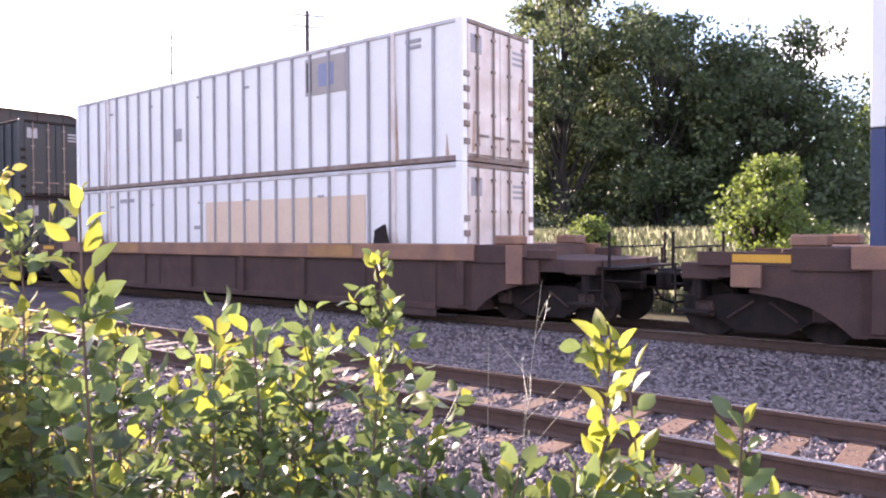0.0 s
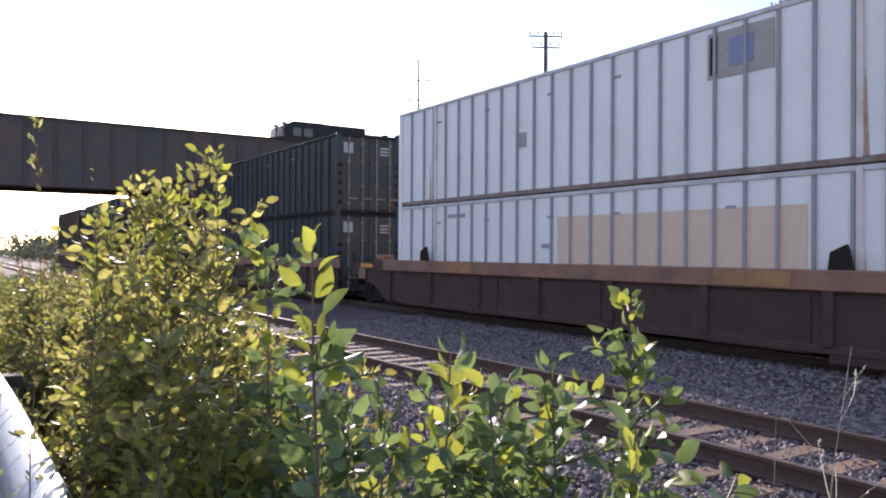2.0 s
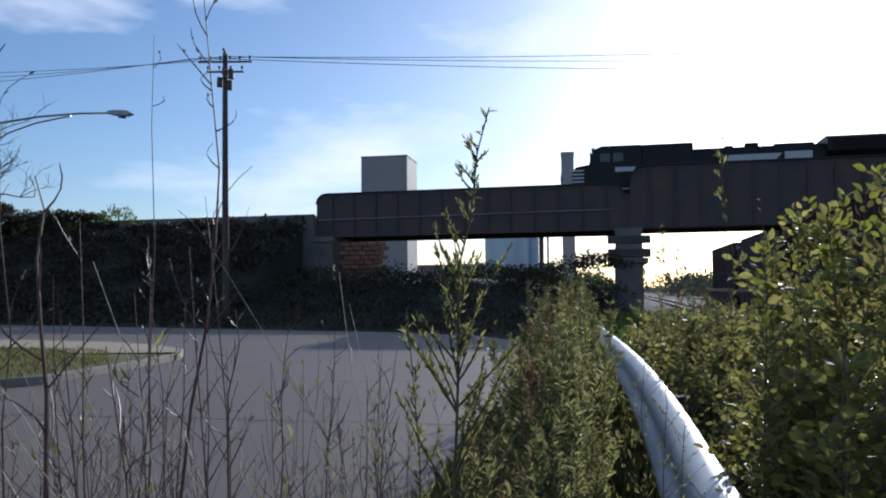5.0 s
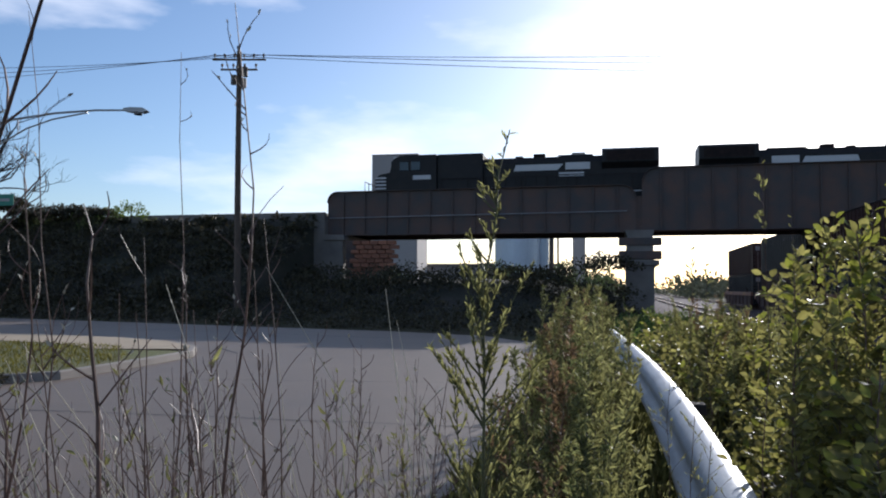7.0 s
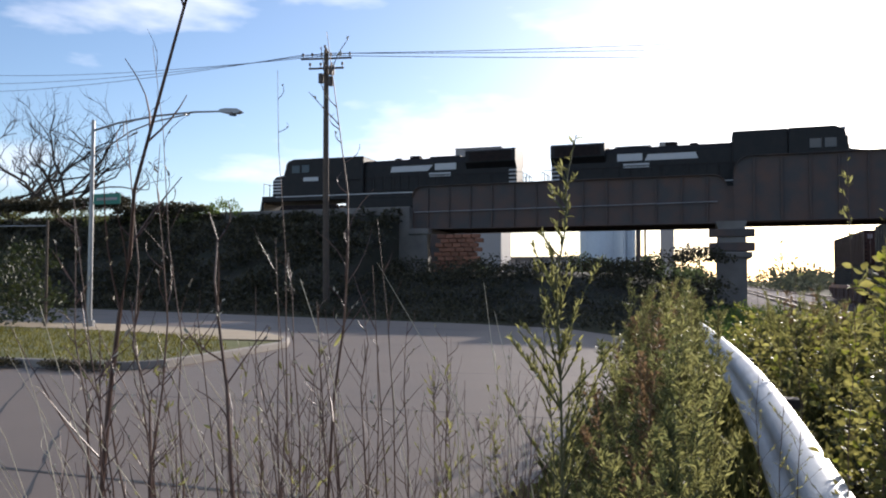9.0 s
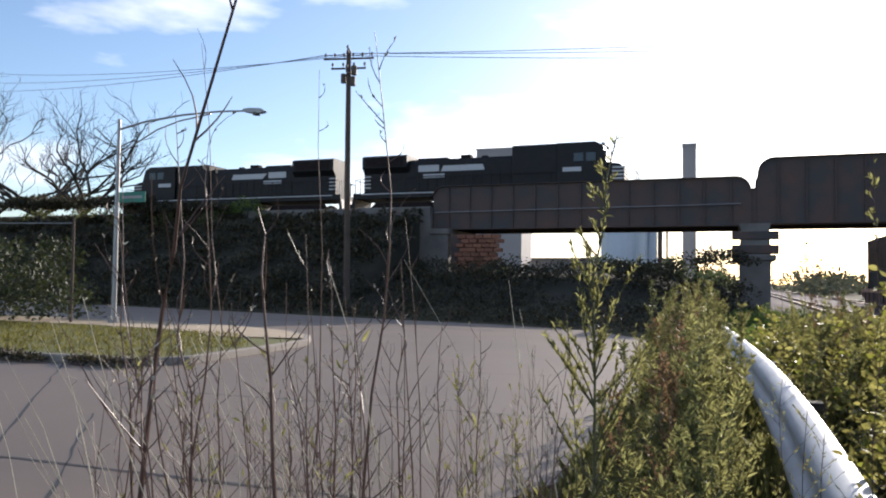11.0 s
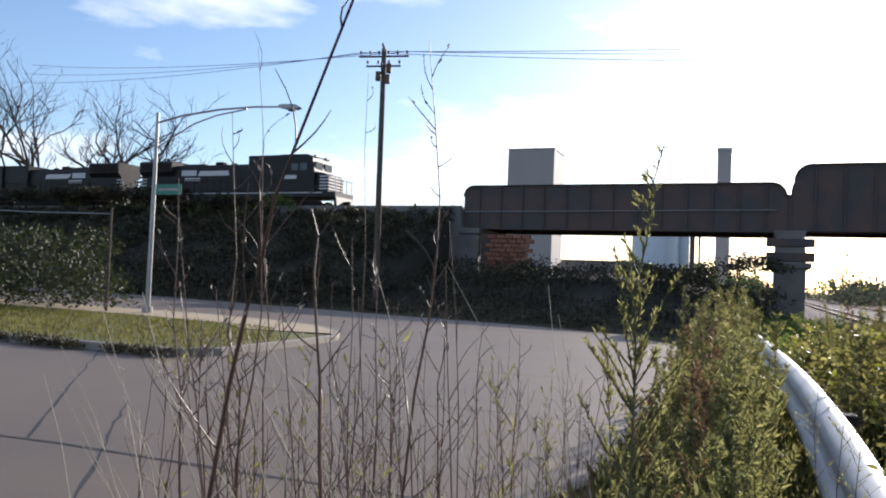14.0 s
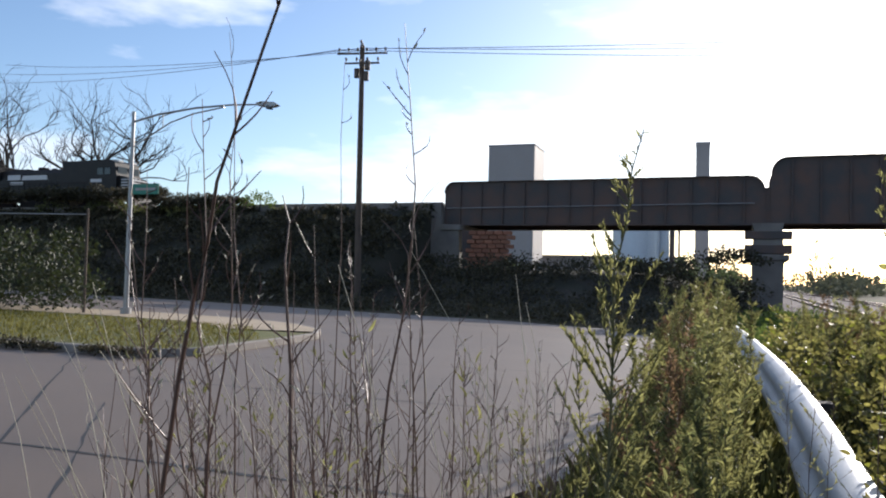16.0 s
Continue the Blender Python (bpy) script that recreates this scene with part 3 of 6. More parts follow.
def make_banks():
    """Two railway banks and the rough mound under the bridge."""
    def bank(x0, x1, label):
        bm = bmesh.new()
        xs = np.linspace(x0, x1, 50)
        prof = [(36.5, -0.3), (39.5, 0.5), (43, 2.4), (47, 4.8), (50.2, 6.35), (51, 6.45), (56.5, 6.45), (60, 4.5), (68, -0.3)]
        rows = []
        for x in xs:
            rows.append([bm.verts.new((x, y + 0.5 * noise.noise((x * 0.2, y, 0)), z + (0.35 * noise.noise((x * 0.35, y * 0.4, 2)) if 37 < y < 50 or y > 57 else 0))) for y, z in prof])
        for a, b in zip(rows, rows[1:]):
            for k in range(len(prof) - 1):
                bm.faces.new((a[k], b[k], b[k + 1], a[k + 1]))
        bm.faces.new(rows[0])
        bm.faces.new(rows[-1][::-1])
        bmesh.ops.recalc_face_normals(bm, faces=bm.faces)
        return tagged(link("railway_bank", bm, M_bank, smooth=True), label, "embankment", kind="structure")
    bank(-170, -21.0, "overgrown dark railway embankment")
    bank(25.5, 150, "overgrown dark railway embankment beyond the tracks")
    # low concrete parapet on the bank beside the bridge
    tagged(link("parapet", box(-120, -20.3, 50.75, 51.0, 6.4, 7.0, 0.03), M_old_concrete), "low weathered concrete parapet on the embankment", "parapet", kind="structure")
    bm = bmesh.new()
    xs = np.linspace(-21, 0.2, 22)
    prof = [(38, -0.3), (41, 0.6), (44, 1.5), (48, 2.2), (58, 2.2), (66, -0.3)]
    rows = [[bm.verts.new((x, y, z * (1 - 0.5 * smoothstep(-6, 0.2, x)) + 0.25 * noise.noise((x * 0.5, y * 0.5, 3)))) for y, z in prof] for x in xs]
    for a, b in zip(rows, rows[1:]):
        for k in range(len(prof) - 1):
            bm.faces.new((a[k], b[k], b[k + 1], a[k + 1]))
    bmesh.ops.recalc_face_normals(bm, faces=bm.faces)
    tagged(link("mound", bm, M_bank, smooth=True), "weedy earth mound under the bridge", "mound", kind="structure")


def bush_cover():
    """Tangled growth on the banks: leaves in clumps, and bare twigs."""
    r = np.random.default_rng(21)

    def clumps(name, centres, radii, per, size, mat, label):
        pts, dirs = [], []
        for c, rad in zip(centres, radii):
            d = unit(per, r)
            d[:, 2] = np.abs(d[:, 2]) * 0.9 - 0.1
            q = r.uniform(0.55, 1.05, (per, 1))
            pts.append(np.asarray(c) + d * q * rad)
            dirs.append(d + unit(per, r) * 0.8)
        ob = leaves_mesh(name, np.concatenate(pts), size, mat, None, 0.6, np.concatenate(dirs), r, folded=False)
        return tagged(ob, label, "undergrowth", kind="stuff")

    def slope_z(y):
        return float(np.interp(y, [36.5, 39.5, 43, 47, 50.2], [-0.3, 0.5, 2.4, 4.8, 6.35]))
    c, s = [], []
    for _ in range(900):
        x, y = r.uniform(-95, -21), 50.2 - 14.0 * r.random() ** 1.25
        c.append((x, y, slope_z(y)))
        s.append(np.array([1.4, 1.2, r.uniform(0.6, 1.3)]) * (1.0 if y < 47.5 else 0.6))
    for _ in range(190):
        x = r.uniform(-95, -37.5)
        c.append((x, r.uniform(49.0, 50.4), r.uniform(6.6, 7.2) + (0.8 if x < -45 else 0.0)))
        s.append(np.array([1.1, 0.7, r.uniform(0.45, 0.95)]))
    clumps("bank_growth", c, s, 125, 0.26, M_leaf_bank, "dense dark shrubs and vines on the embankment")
    c, s = [], []
    for _ in range(170):
        x, y = r.uniform(-20.5, 0.3), r.uniform(38, 49)
        if -19.2 < x < -15.4 and y > 44 and r.random() < 0.8:
            continue
        c.append((x, y, float(np.interp(y, [38, 41, 44, 48], [-0.3, 0.6, 1.7, 2.5])) + (0.5 if x > -3.2 and y > 43 else 0.0)))
        s.append(np.array([1.3, 1.1, r.uniform(0.7, 1.25)]))
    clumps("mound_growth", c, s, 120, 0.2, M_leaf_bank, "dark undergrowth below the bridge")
    c, s = [], []
    for _ in range(330):
        x, y = r.uniform(20, 62), r.uniform(36, 50.6)
        c.append((x, y, slope_z(y) * 0.9 * min(1.0, (x - 17) / 7)))
        s.append(np.array([1.8, 1.6, r.uniform(1.0, 2.6)]))
    clumps("bank_growth", c, s, 70, 0.36, M_leaf_bank, "dense dark shrubs below the far bridge abutment")
    # rough grass and dirt along the kerb, dark also to shade its near face
    c, s = [], []
    for _ in range(160):
        x = r.uniform(-26, -10.1)
        c.append((x, 11.06 + 0.045 * max(0.0, -14 - x) + r.uniform(-0.2, 0.14), 0.06))
        s.append(np.array([0.2, 0.14, r.uniform(0.08, 0.2)]))
    clumps("kerb_weeds", c, s, 40, 0.07, M_leaf_bank, "dark weeds in the joint along the kerb, doubling as shade on its near face")
    # hedge behind the lamp
    c, s = [], []
    while len(c) < 130:
        x, y = r.uniform(-45, -20), r.uniform(17.7, 23.5)
        if x < -1.0 * y - 0.55:
            c.append((x, y, r.uniform(0.1, 2.3)))
            s.append(np.array([1.1, 1.0, 1.15]))
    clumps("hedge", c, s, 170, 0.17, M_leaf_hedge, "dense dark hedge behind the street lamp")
    # weeds along the far edge of the road and at the end of the crash barrier
    c, s = [], []
    for _ in range(170):
        x = r.uniform(-34, -1.0)
        y = np.interp(x, [-34, -20, -8, -3, -1], [35.2, 32.2, 29.3, 27.0, 22]) + r.uniform(0, 5)
        c.append((x, y, -0.05))
        s.append(np.array([0.8, 0.8, r.uniform(0.4, 1.1)]))
    clumps("verge_growth", c, s, 55, 0.16, M_leaf_bank, "dark weeds along the road edge")
    c, s = [], []
    for _ in range(220):
        y = r.uniform(12, 48)
        c.append((r.uniform(-0.9, 3.2) if y < 30 else r.uniform(-2, 3.6), y, -0.2))
        s.append(np.array([0.6, 0.8, r.uniform(0.5, 1.1)]))
    clumps("trackside_growth", c, s, 90, 0.13, M_leaf_bush, "tangled green weeds between road and tracks")
    # rough bushes beside the line beyond the bridge
    c, s = [], []
    for _ in range(150):
        y = r.uniform(58, 120)
        x = r.uniform(18.5, 40) if r.random() < 0.6 else r.uniform(-14, 1)
        c.append((x, y, r.uniform(0, 1.6)))
        s.append(np.array([2.2, 2.2, 1.6]))
    clumps("lineside_growth", c, s, 140, 0.28, M_leaf_bank, "dark bushes beside the line beyond the bridge")
    # bushes on top of the bank; brighter leaves on three stand in for sunlight
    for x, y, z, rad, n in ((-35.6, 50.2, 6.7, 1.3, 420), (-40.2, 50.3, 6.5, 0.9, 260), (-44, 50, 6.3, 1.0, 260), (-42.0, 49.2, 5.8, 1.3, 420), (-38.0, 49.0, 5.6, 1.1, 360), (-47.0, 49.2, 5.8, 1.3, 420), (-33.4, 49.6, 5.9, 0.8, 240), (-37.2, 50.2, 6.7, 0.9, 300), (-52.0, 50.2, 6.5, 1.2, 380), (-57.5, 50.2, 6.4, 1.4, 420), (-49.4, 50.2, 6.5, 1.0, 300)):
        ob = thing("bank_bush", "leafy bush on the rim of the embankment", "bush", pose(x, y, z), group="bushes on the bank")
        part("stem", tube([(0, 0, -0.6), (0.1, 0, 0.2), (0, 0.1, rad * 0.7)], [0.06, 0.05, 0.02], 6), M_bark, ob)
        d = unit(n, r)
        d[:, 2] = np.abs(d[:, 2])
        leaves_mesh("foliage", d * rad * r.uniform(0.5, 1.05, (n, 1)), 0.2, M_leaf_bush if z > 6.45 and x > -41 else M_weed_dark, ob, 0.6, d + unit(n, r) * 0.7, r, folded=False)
    # leafless tree on the bank
    for bx, by, h, seed in ((-67.3, 58.4, 28.5, 2), (-74.8, 59.0, 27.5, 5), (-61.0, 58.4, 17.0, 9)):
        q = random.Random(seed)
        tree = thing("bare_tree", "leafless dark tree with spreading branches behind the embankment", "tree", pose(bx, by, 4.9), group="bare trees")
        part("trunk", tube([(0, 0, 0), (0.1, 0, 1.5), (0.0, 0.1, 3.2)], [0.32, 0.26, 0.22], 8), M_bark, tree)
        bm = bmesh.new()

        def grow(p, d, length, rad, depth):
            pts, p0 = [p], p
            for k in range(3):
                d = (d + Vector((q.uniform(-0.42, 0.42), q.uniform(-0.35, 0.35), q.uniform(-0.2, 0.26)))).normalized()
                p0 = p0 + d * length / 3
                pts.append(p0)
            tube(pts, [rad, rad * 0.85, rad * 0.7, rad * 0.5], 5 if depth > 1 else 4, bm)
            if depth:
                for k in range(q.choice((2, 2, 3))):
                    b = pts[q.choice((1, 2, 3))]
                    grow(b, (d + Vector((q.uniform(-0.9, 0.9), q.uniform(-0.9, 0.9), q.uniform(-0.2, 0.7)))).normalized(), length * q.uniform(0.6, 0.8), rad * 0.6, depth - 1)
        for k in range(5):
            a = k * 1.256 + q.uniform(-0.4, 0.4)
            grow(Vector((0, 0, 2.6 + 0.2 * k)), Vector((math.cos(a) * 0.95, math.sin(a) * 0.5, 0.55)).normalized(), h * 0.3, 0.22, 5)
        tagged(part("branchwork", bm, M_bark, tree), kind="stuff")


# ---- trains ----
def make_container(white, label, graffiti, plain=None):
    """Lies along +y from its door end at y = 0; the side that shows is at x = 0, and the base at z = 0."""
    L, W, H = 16.15, 2.58, 2.88
    c = thing("container", label, "container", group="intermodal containers")
    body_mat = M_white if white else plain
    part("body", box(0.03, W - 0.03, 0.05, L - 0.05, 0.10, H - 0.06, 0.01), body_mat, c)
    for z0, z1, name in ((0.02, 0.13, "bottom_rail"), (H - 0.09, H, "top_rail")):
        for x0 in (0.0, W - 0.09):
            part(name, box(x0, x0 + 0.09, 0.02, L - 0.02, z0, z1, 0.008), (M_rustrail if z0 < 1 else M_whiterail) if white else M_dark, c, "rust-streaked steel rail")
        for y0 in (0.0, L - 0.1):
            part(name, box(0.05, W - 0.05, y0, y0 + 0.1, z0, z1, 0.008), M_rustrail if white else M_dark, c)
    for y0 in (0.0, L - 0.16):
        for x0 in (0.0, W - 0.14):
            part("corner_post", box(x0 - 0.012, x0 + 0.152, y0 - 0.012, y0 + 0.172, 0.0, H + 0.004, 0.01), body_mat, c)
    # posts of the frame, with the lifting frame 2.0 m from each end set apart
    ys = [0.75, 1.45, 1.98] + [1.98 + 0.6425 * k for k in range(1, 19)] + [L - 1.98, L - 1.45, L - 0.75]
    post = part("side_post", box(-0.022, 0.03, -0.035, 0.035, 0.13, H - 0.09, 0.008), M_post if white else plain, c, "pressed-steel side post")
    post.location = (0, ys[0], 0)
    for y in ys[1:]:
        again("side_post", post, pose(0, y, 0), c)
    for y in ys:
        again("side_post", post, pose(W, y, 0, 0, 0, 180), c)
    for y in (1.98, L - 1.98):
        part("lifting_frame", box(-0.026, 0.03, y - 0.16, y - 0.05, 0.1, H - 0.02, 0.008), M_door, c, "rusty lifting-frame upright") if white else None
    # door end
    for x0, x1 in ((0.16, W / 2 - 0.01), (W / 2 + 0.01, W - 0.16)):
        d = part("door", box(x0, x1, -0.02, 0.06, 0.16, H - 0.13, 0.01), M_door if white else plain, c, "stained grey door leaf")
        for x in (x0 + 0.28, x1 - 0.28):
            part("lock_rod", tube([(x, -0.06, 0.1), (x, -0.06, H - 0.08)], 0.024, 8), M_rustrail, d, "rust-brown vertical lock rod")
            for z in (0.35, 1.0, 1.9, 2.55):
                part("bracket", box(x - 0.06, x + 0.06, -0.08, -0.02, z - 0.03, z + 0.03, 0.008), M_rustrail, d)
            part("handle", box(x - 0.02, x + 0.34, -0.10, -0.07, 0.52, 0.57, 0.008), M_rustrail, d)
        hx = x0 - 0.05 if x0 < 1 else x1 + 0.05
        for z in (0.4, 0.75, 1.1, 1.45, 1.75):
            part("hinge", box(hx - 0.09, hx + 0.09, -0.05, 0.0, z - 0.06, z + 0.06, 0.01), M_rustrail if white else M_dark, d)
    if white:
        for x, z0, z1 in ((0.34, 0.18, 1.05), (0.52, 0.3, 0.75), (W - 0.36, 0.18, 1.3), (W - 0.55, 1.2, 1.9)):
            part("rust_streak", prism([(x - 0.05, z0), (x + 0.05, z0 + 0.06), (x + 0.035, z1), (x - 0.02, z1 - 0.1)], "y", -0.024, -0.019), M_rust, c, "orange-brown rust streak")
        for y, z1 in ((1.78, 1.5), (L - 1.8, 1.2), (0.4, 0.6)):
            part("rust_streak", prism([(y - 0.04, 0.14), (y + 0.05, 0.14), (y + 0.02, z1)], "x", 0.018, 0.026), M_rust, c, "orange-brown rust streak")
    part("data_plate", box(0.25, 0.62, -0.026, -0.018, 2.2, 2.58), M_post, c, "grey notice plate on the door")
    for z in (2.42, 2.3, 2.18):
        part("marking", box(1.75, 2.15, -0.026, -0.018, z, z + 0.06), M_post, c, "bars of small lettering")
    if white and graffiti == "window":
        part("sticker", box(0.015, 0.028, 3.35, 4.72, 1.82, 2.68), M_patch, c, "brown-grey square panel with a blue mark")
        part("marking", box(0.005, 0.015, 4.5, 4.66, 1.9, 2.6), M_dark, c)
        part("marking", box(0.005, 0.015, 3.75, 4.25, 2.0, 2.52), M_bluebar, c, "worn blue lettering")
        for z, w in ((2.55, 0.42), (2.42, 0.3)):
            part("marking", box(0.005, 0.028, 1.1, 1.1 + w, z, z + 0.07), M_post, c)
        part("marking", box(0.005, 0.028, 10.0, 10.35, 1.2, 1.55), M_post, c)
    elif white and graffiti == "tan":
        part("repair_patch", box(0.015, 0.028, 2.75, 8.85, 0.2, 2.32), M_tan, c, "long faded tan paint panel")
        for y, w, z in ((12.6, 0.8, 2.45), (5.6, 1.1, 0.9), (9.1, 0.3, 1.6)):
            part("marking", box(0.005, 0.028, y, y + w, z, z + 0.1), M_post, c, "bars of faded lettering")
    for y in (4.1, 6.9, 9.0, 11.5, 13.8):
        part("marking", box(0.012, 0.028, y, y + 0.22, 2.3, 2.36), M_post, c)
    return c


def make_truck(parent, y):
    t = part("bogie", box(-0.95, 0.95, y - 0.2, y + 0.2, 0.35, 0.7, 0.03), M_dark, parent, "dark steel wheel truck")
    for x in (-1.02, 1.02):
        outline = [(y - 1.25, 0.38), (y - 1.1, 0.62), (y - 0.5, 0.72), (y + 0.5, 0.72), (y + 1.1, 0.62), (y + 1.25, 0.38), (y + 0.75, 0.36), (y + 0.4, 0.14), (y - 0.4, 0.14), (y - 0.75, 0.36)]
        part("side_frame", prism(outline, "x", x - 0.07, x + 0.07), M_dark, t)
        for k in range(3):
            part("spring", disc(x, y - 0.22 + 0.22 * k, 0.36, 0.08, 0.3, "z", 10), M_dark, t)
    for yy in (y - 0.88, y + 0.88):
        for x in (-0.76, 0.76):
            bm = disc(x, yy, 0.46, 0.46, 0.12, "x", 28)
            disc(x - math.copysign(0.05, x), yy, 0.46, 0.485, 0.03, "x", 28, bm)
            disc(x + math.copysign(0.06, x), yy, 0.46, 0.16, 0.1, "x", 14, bm)
            part("wheel", bm, M_wheel, t, "rust-dusted steel wheel")
        part("axle", disc(0, yy, 0.46, 0.08, 2.1, "x", 10), M_dark, t)
        for x in (-1.11, 1.11):
            bm = box(x - 0.05, x + 0.05, yy - 0.15, yy + 0.15, 0.34, 0.60, 0.03)
            disc(x + math.copysign(0.06, x), yy, 0.46, 0.10, 0.05, "x", 12, bm)
            part("axle_box", bm, M_sheet, t, "rust-dusted axle bearing box")
    for x in (-1.12, 1.12):
        for d in (-1, 1):
            part("brake_rod", tube([(x, y + d * 0.12, 0.62), (x, y + d * 0.52, 0.34)], 0.022, 6), M_sheet, t)


def make_well_car(label, well=16.6, both=True):
    """Origin on the rail top under the door end of its container; the car runs along y, its middle at x = 0."""
    car = thing("well_car", label, "rail car", group="intermodal well cars")
    a, b = -0.35, well
    for s in (-1, 1):
        side = part("side_panel", box(*sorted((s * 1.40, s * 1.46)), a, b, 0.22, 1.22), M_car, car, "dark brown steel side plate")
        part("top_chord", box(*sorted((s * 1.36, s * 1.56)), a - 0.1, b + 0.1, 1.16, 1.50, 0.02), M_chord, side, "orange-brown rusty top chord")
        part("bottom_chord", box(*sorted((s * 1.30, s * 1.50)), a + 0.9, b - 0.9, 0.16, 0.30, 0.015), M_car, side)
        rib = part("rib", box(-0.05, 0.05, -0.09, 0.09, 0.28, 1.17, 0.01), M_car, side)
        rib.location = (s * 1.49, a + 0.25, 0)
        for k in range(1, 8):
            again("rib", rib, pose(s * 1.49, a + 0.25 + (b - a - 0.5) * k / 7, 0), side)
        for y in (2.05, 14.3):
            part("corner_guide", prism([(y - 0.2, 1.5), (y + 0.2, 1.5), (y + 0.16, 1.78), (y - 0.1, 1.9)], "x", s * 1.50 - 0.04, s * 1.50 + 0.04), M_dark, side, "dark corner guide")
        for k, (y0, y1, z0) in enumerate(((0.9, 2.6, 0.02), (2.9, 4.9, 0.14), (7.6, 9.3, 0.16), (11.2, 12.6, 0.14))):
            part("sheet", box(*sorted((s * 1.465, s * 1.485)), a + y0, a + y1, z0, 1.1, 0.006), M_sheet, side, "worn darker steel sheet")
        part("step_iron", box(*sorted((s * 1.44, s * 1.52)), a + 0.35, a + 0.8, 0.05, 0.09, 0.006), M_dark, side)
        for y0, y1 in ((3.2, 4.7), (12.2, 13.4)):
            part("stripe", box(*sorted((s * 1.562, s * 1.568)), a + y0, a + y1, 1.2, 1.46), M_faded, side, "faded orange marking strip")
    part("well_floor", box(-1.2, 1.2, a + 0.5, b - 0.5, 0.16, 0.24), M_car, car)
    for end, s in ((a, -1), (b, 1)) if both else ((b, 1),):
        e0 = end
        outline = [(0, 1.46), (0.95, 1.44), (1.0, 1.26), (2.55, 1.20), (2.55, 1.0), (0.5, 0.98), (0.3, 0.6), (0.1, 0.2), (0, 0.2)]
        pl = part("end_platform", prism([(e0 + s * u, v) for u, v in outline], "x", -1.36, 1.36), M_car, car, "brown end platform over the wheels")
        arch = [(-0.1, 0.2), (0.08, 0.2), (0.32, 0.4), (0.65, 0.6), (1.05, 0.72), (1.5, 0.78), (1.5, 1.2), (-0.1, 1.2)]
        for x in (-1.43, 1.43):
            part("arch_plate", prism([(e0 + s * u, v) for u, v in arch], "x", x - 0.03, x + 0.03), M_car, pl, "curved brown plate over the wheels")
        if s > 0:
            for x in (-1.47, 1.47):
                part("stripe", box(x - 0.006, x + 0.006, e0 + 0.75, e0 + 1.75, 1.24, 1.36), M_yellow, pl, "orange-yellow marking strip")
                part("edge_sill", box(x - 0.05, x + 0.0, e0 + 0.6, e0 + 2.3, 1.18, 1.40, 0.01), M_car, pl) if x > 0 else part("edge_sill", box(x + 0.0, x + 0.05, e0 + 0.6, e0 + 2.3, 1.18, 1.40, 0.01), M_car, pl)
        part("bulkhead", box(-1.5, 1.5, *sorted((e0, e0 + s * 0.9)), 1.12, 1.48, 0.02), M_car, pl)
        for x in (-1.15, 1.15):
            part("corner_block", box(x - 0.22, x + 0.22, *sorted((e0 + s * 0.45, e0 + s * 0.95)), 1.48, 1.66, 0.03), M_chord, pl, "orange-brown rusty corner block")
            part("step", box(x - 0.2, x + 0.2, *sorted((e0 + s * 0.8, e0 + s * 1.25)), 0.72, 1.12, 0.02), M_car, pl)
            part("end_beam", box(x - 0.22, x + 0.22, *sorted((e0 + s * 2.0, e0 + s * 2.6)), 0.95, 1.22, 0.02), M_car, pl)
        part("cross_member", box(-1.3, 1.3, *sorted((e0 + s * 2.3, e0 + s * 2.45)), 0.62, 0.98, 0.02), M_dark, pl)
        part("brake_cylinder", disc(-0.95, e0 + s * 0.75, 0.86, 0.14, 0.5, "y", 14), M_dark, pl)
        for x in (-1.3, 1.3):
            part("ladder", tube([(x, e0 + s * 2.72, 0.35), (x, e0 + s * 2.72, 1.2)], 0.018, 5), M_dark, pl)
            part("ladder", tube([(x, e0 + s * 2.4, 0.35), (x, e0 + s * 2.4, 1.2)], 0.018, 5), M_dark, pl)
            part("rung", tube([(x, e0 + s * 2.4, 0.37), (x, e0 + s * 2.72, 0.37)], 0.016, 5), M_dark, pl)
            part("rung", tube([(x, e0 + s * 2.4, 0.68), (x, e0 + s * 2.72, 0.68)], 0.016, 5), M_dark, pl)
        for x in (-1.53, 1.53):
            u0, u1, z0, z1 = (0.85, 1.2, 0.75, 1.48) if s < 0 else (1.3, 1.75, 0.86, 1.2)
            part("end_post", box(x - 0.03, x + 0.03, *sorted((e0 + s * u0, e0 + s * u1)), z0, z1, 0.01), M_chord, pl, "orange-brown rusty end post")
            part("side_step", box(x * 0.9 - 0.12, x * 0.9 + 0.12, *sorted((e0 + s * 2.1, e0 + s * 2.65)), 0.42, 0.47, 0.008), M_dark, pl)
            part("end_block", box(x * 0.86 - 0.14, x * 0.86 + 0.14, *sorted((e0 + s * 1.25, e0 + s * 1.75)), 1.22, 1.40, 0.02), M_car, pl)
        part("walkway", box(-1.25, 1.25, *sorted((e0 + s * 2.5, e0 + s * 3.05)), 1.06, 1.10), M_dark, pl)
        part("draft_beam", box(-0.3, 0.3, *sorted((e0 + s * 1.9, e0 + s * 3.0)), 0.66, 1.0, 0.03), M_dark, pl)
        part("brake_pipe", tube([(-1.1, e0 + s * 1.3, 1.05), (-1.1, e0 + s * 2.6, 0.86), (-0.5, e0 + s * 3.1, 0.8)], 0.025, 6), M_dark, pl)
        for x in (-1.2, 1.2):
            part("grab_post", tube([(x, e0 + s * 2.8, 1.1), (x, e0 + s * 2.8, 1.72)], 0.03, 6), M_dark, pl)
        part("grab_rail", tube([(-1.2, e0 + s * 2.8, 1.45), (1.2, e0 + s * 2.8, 1.45)], 0.02, 6), M_dark, pl)
        make_truck(pl, e0 + s * 1.42)
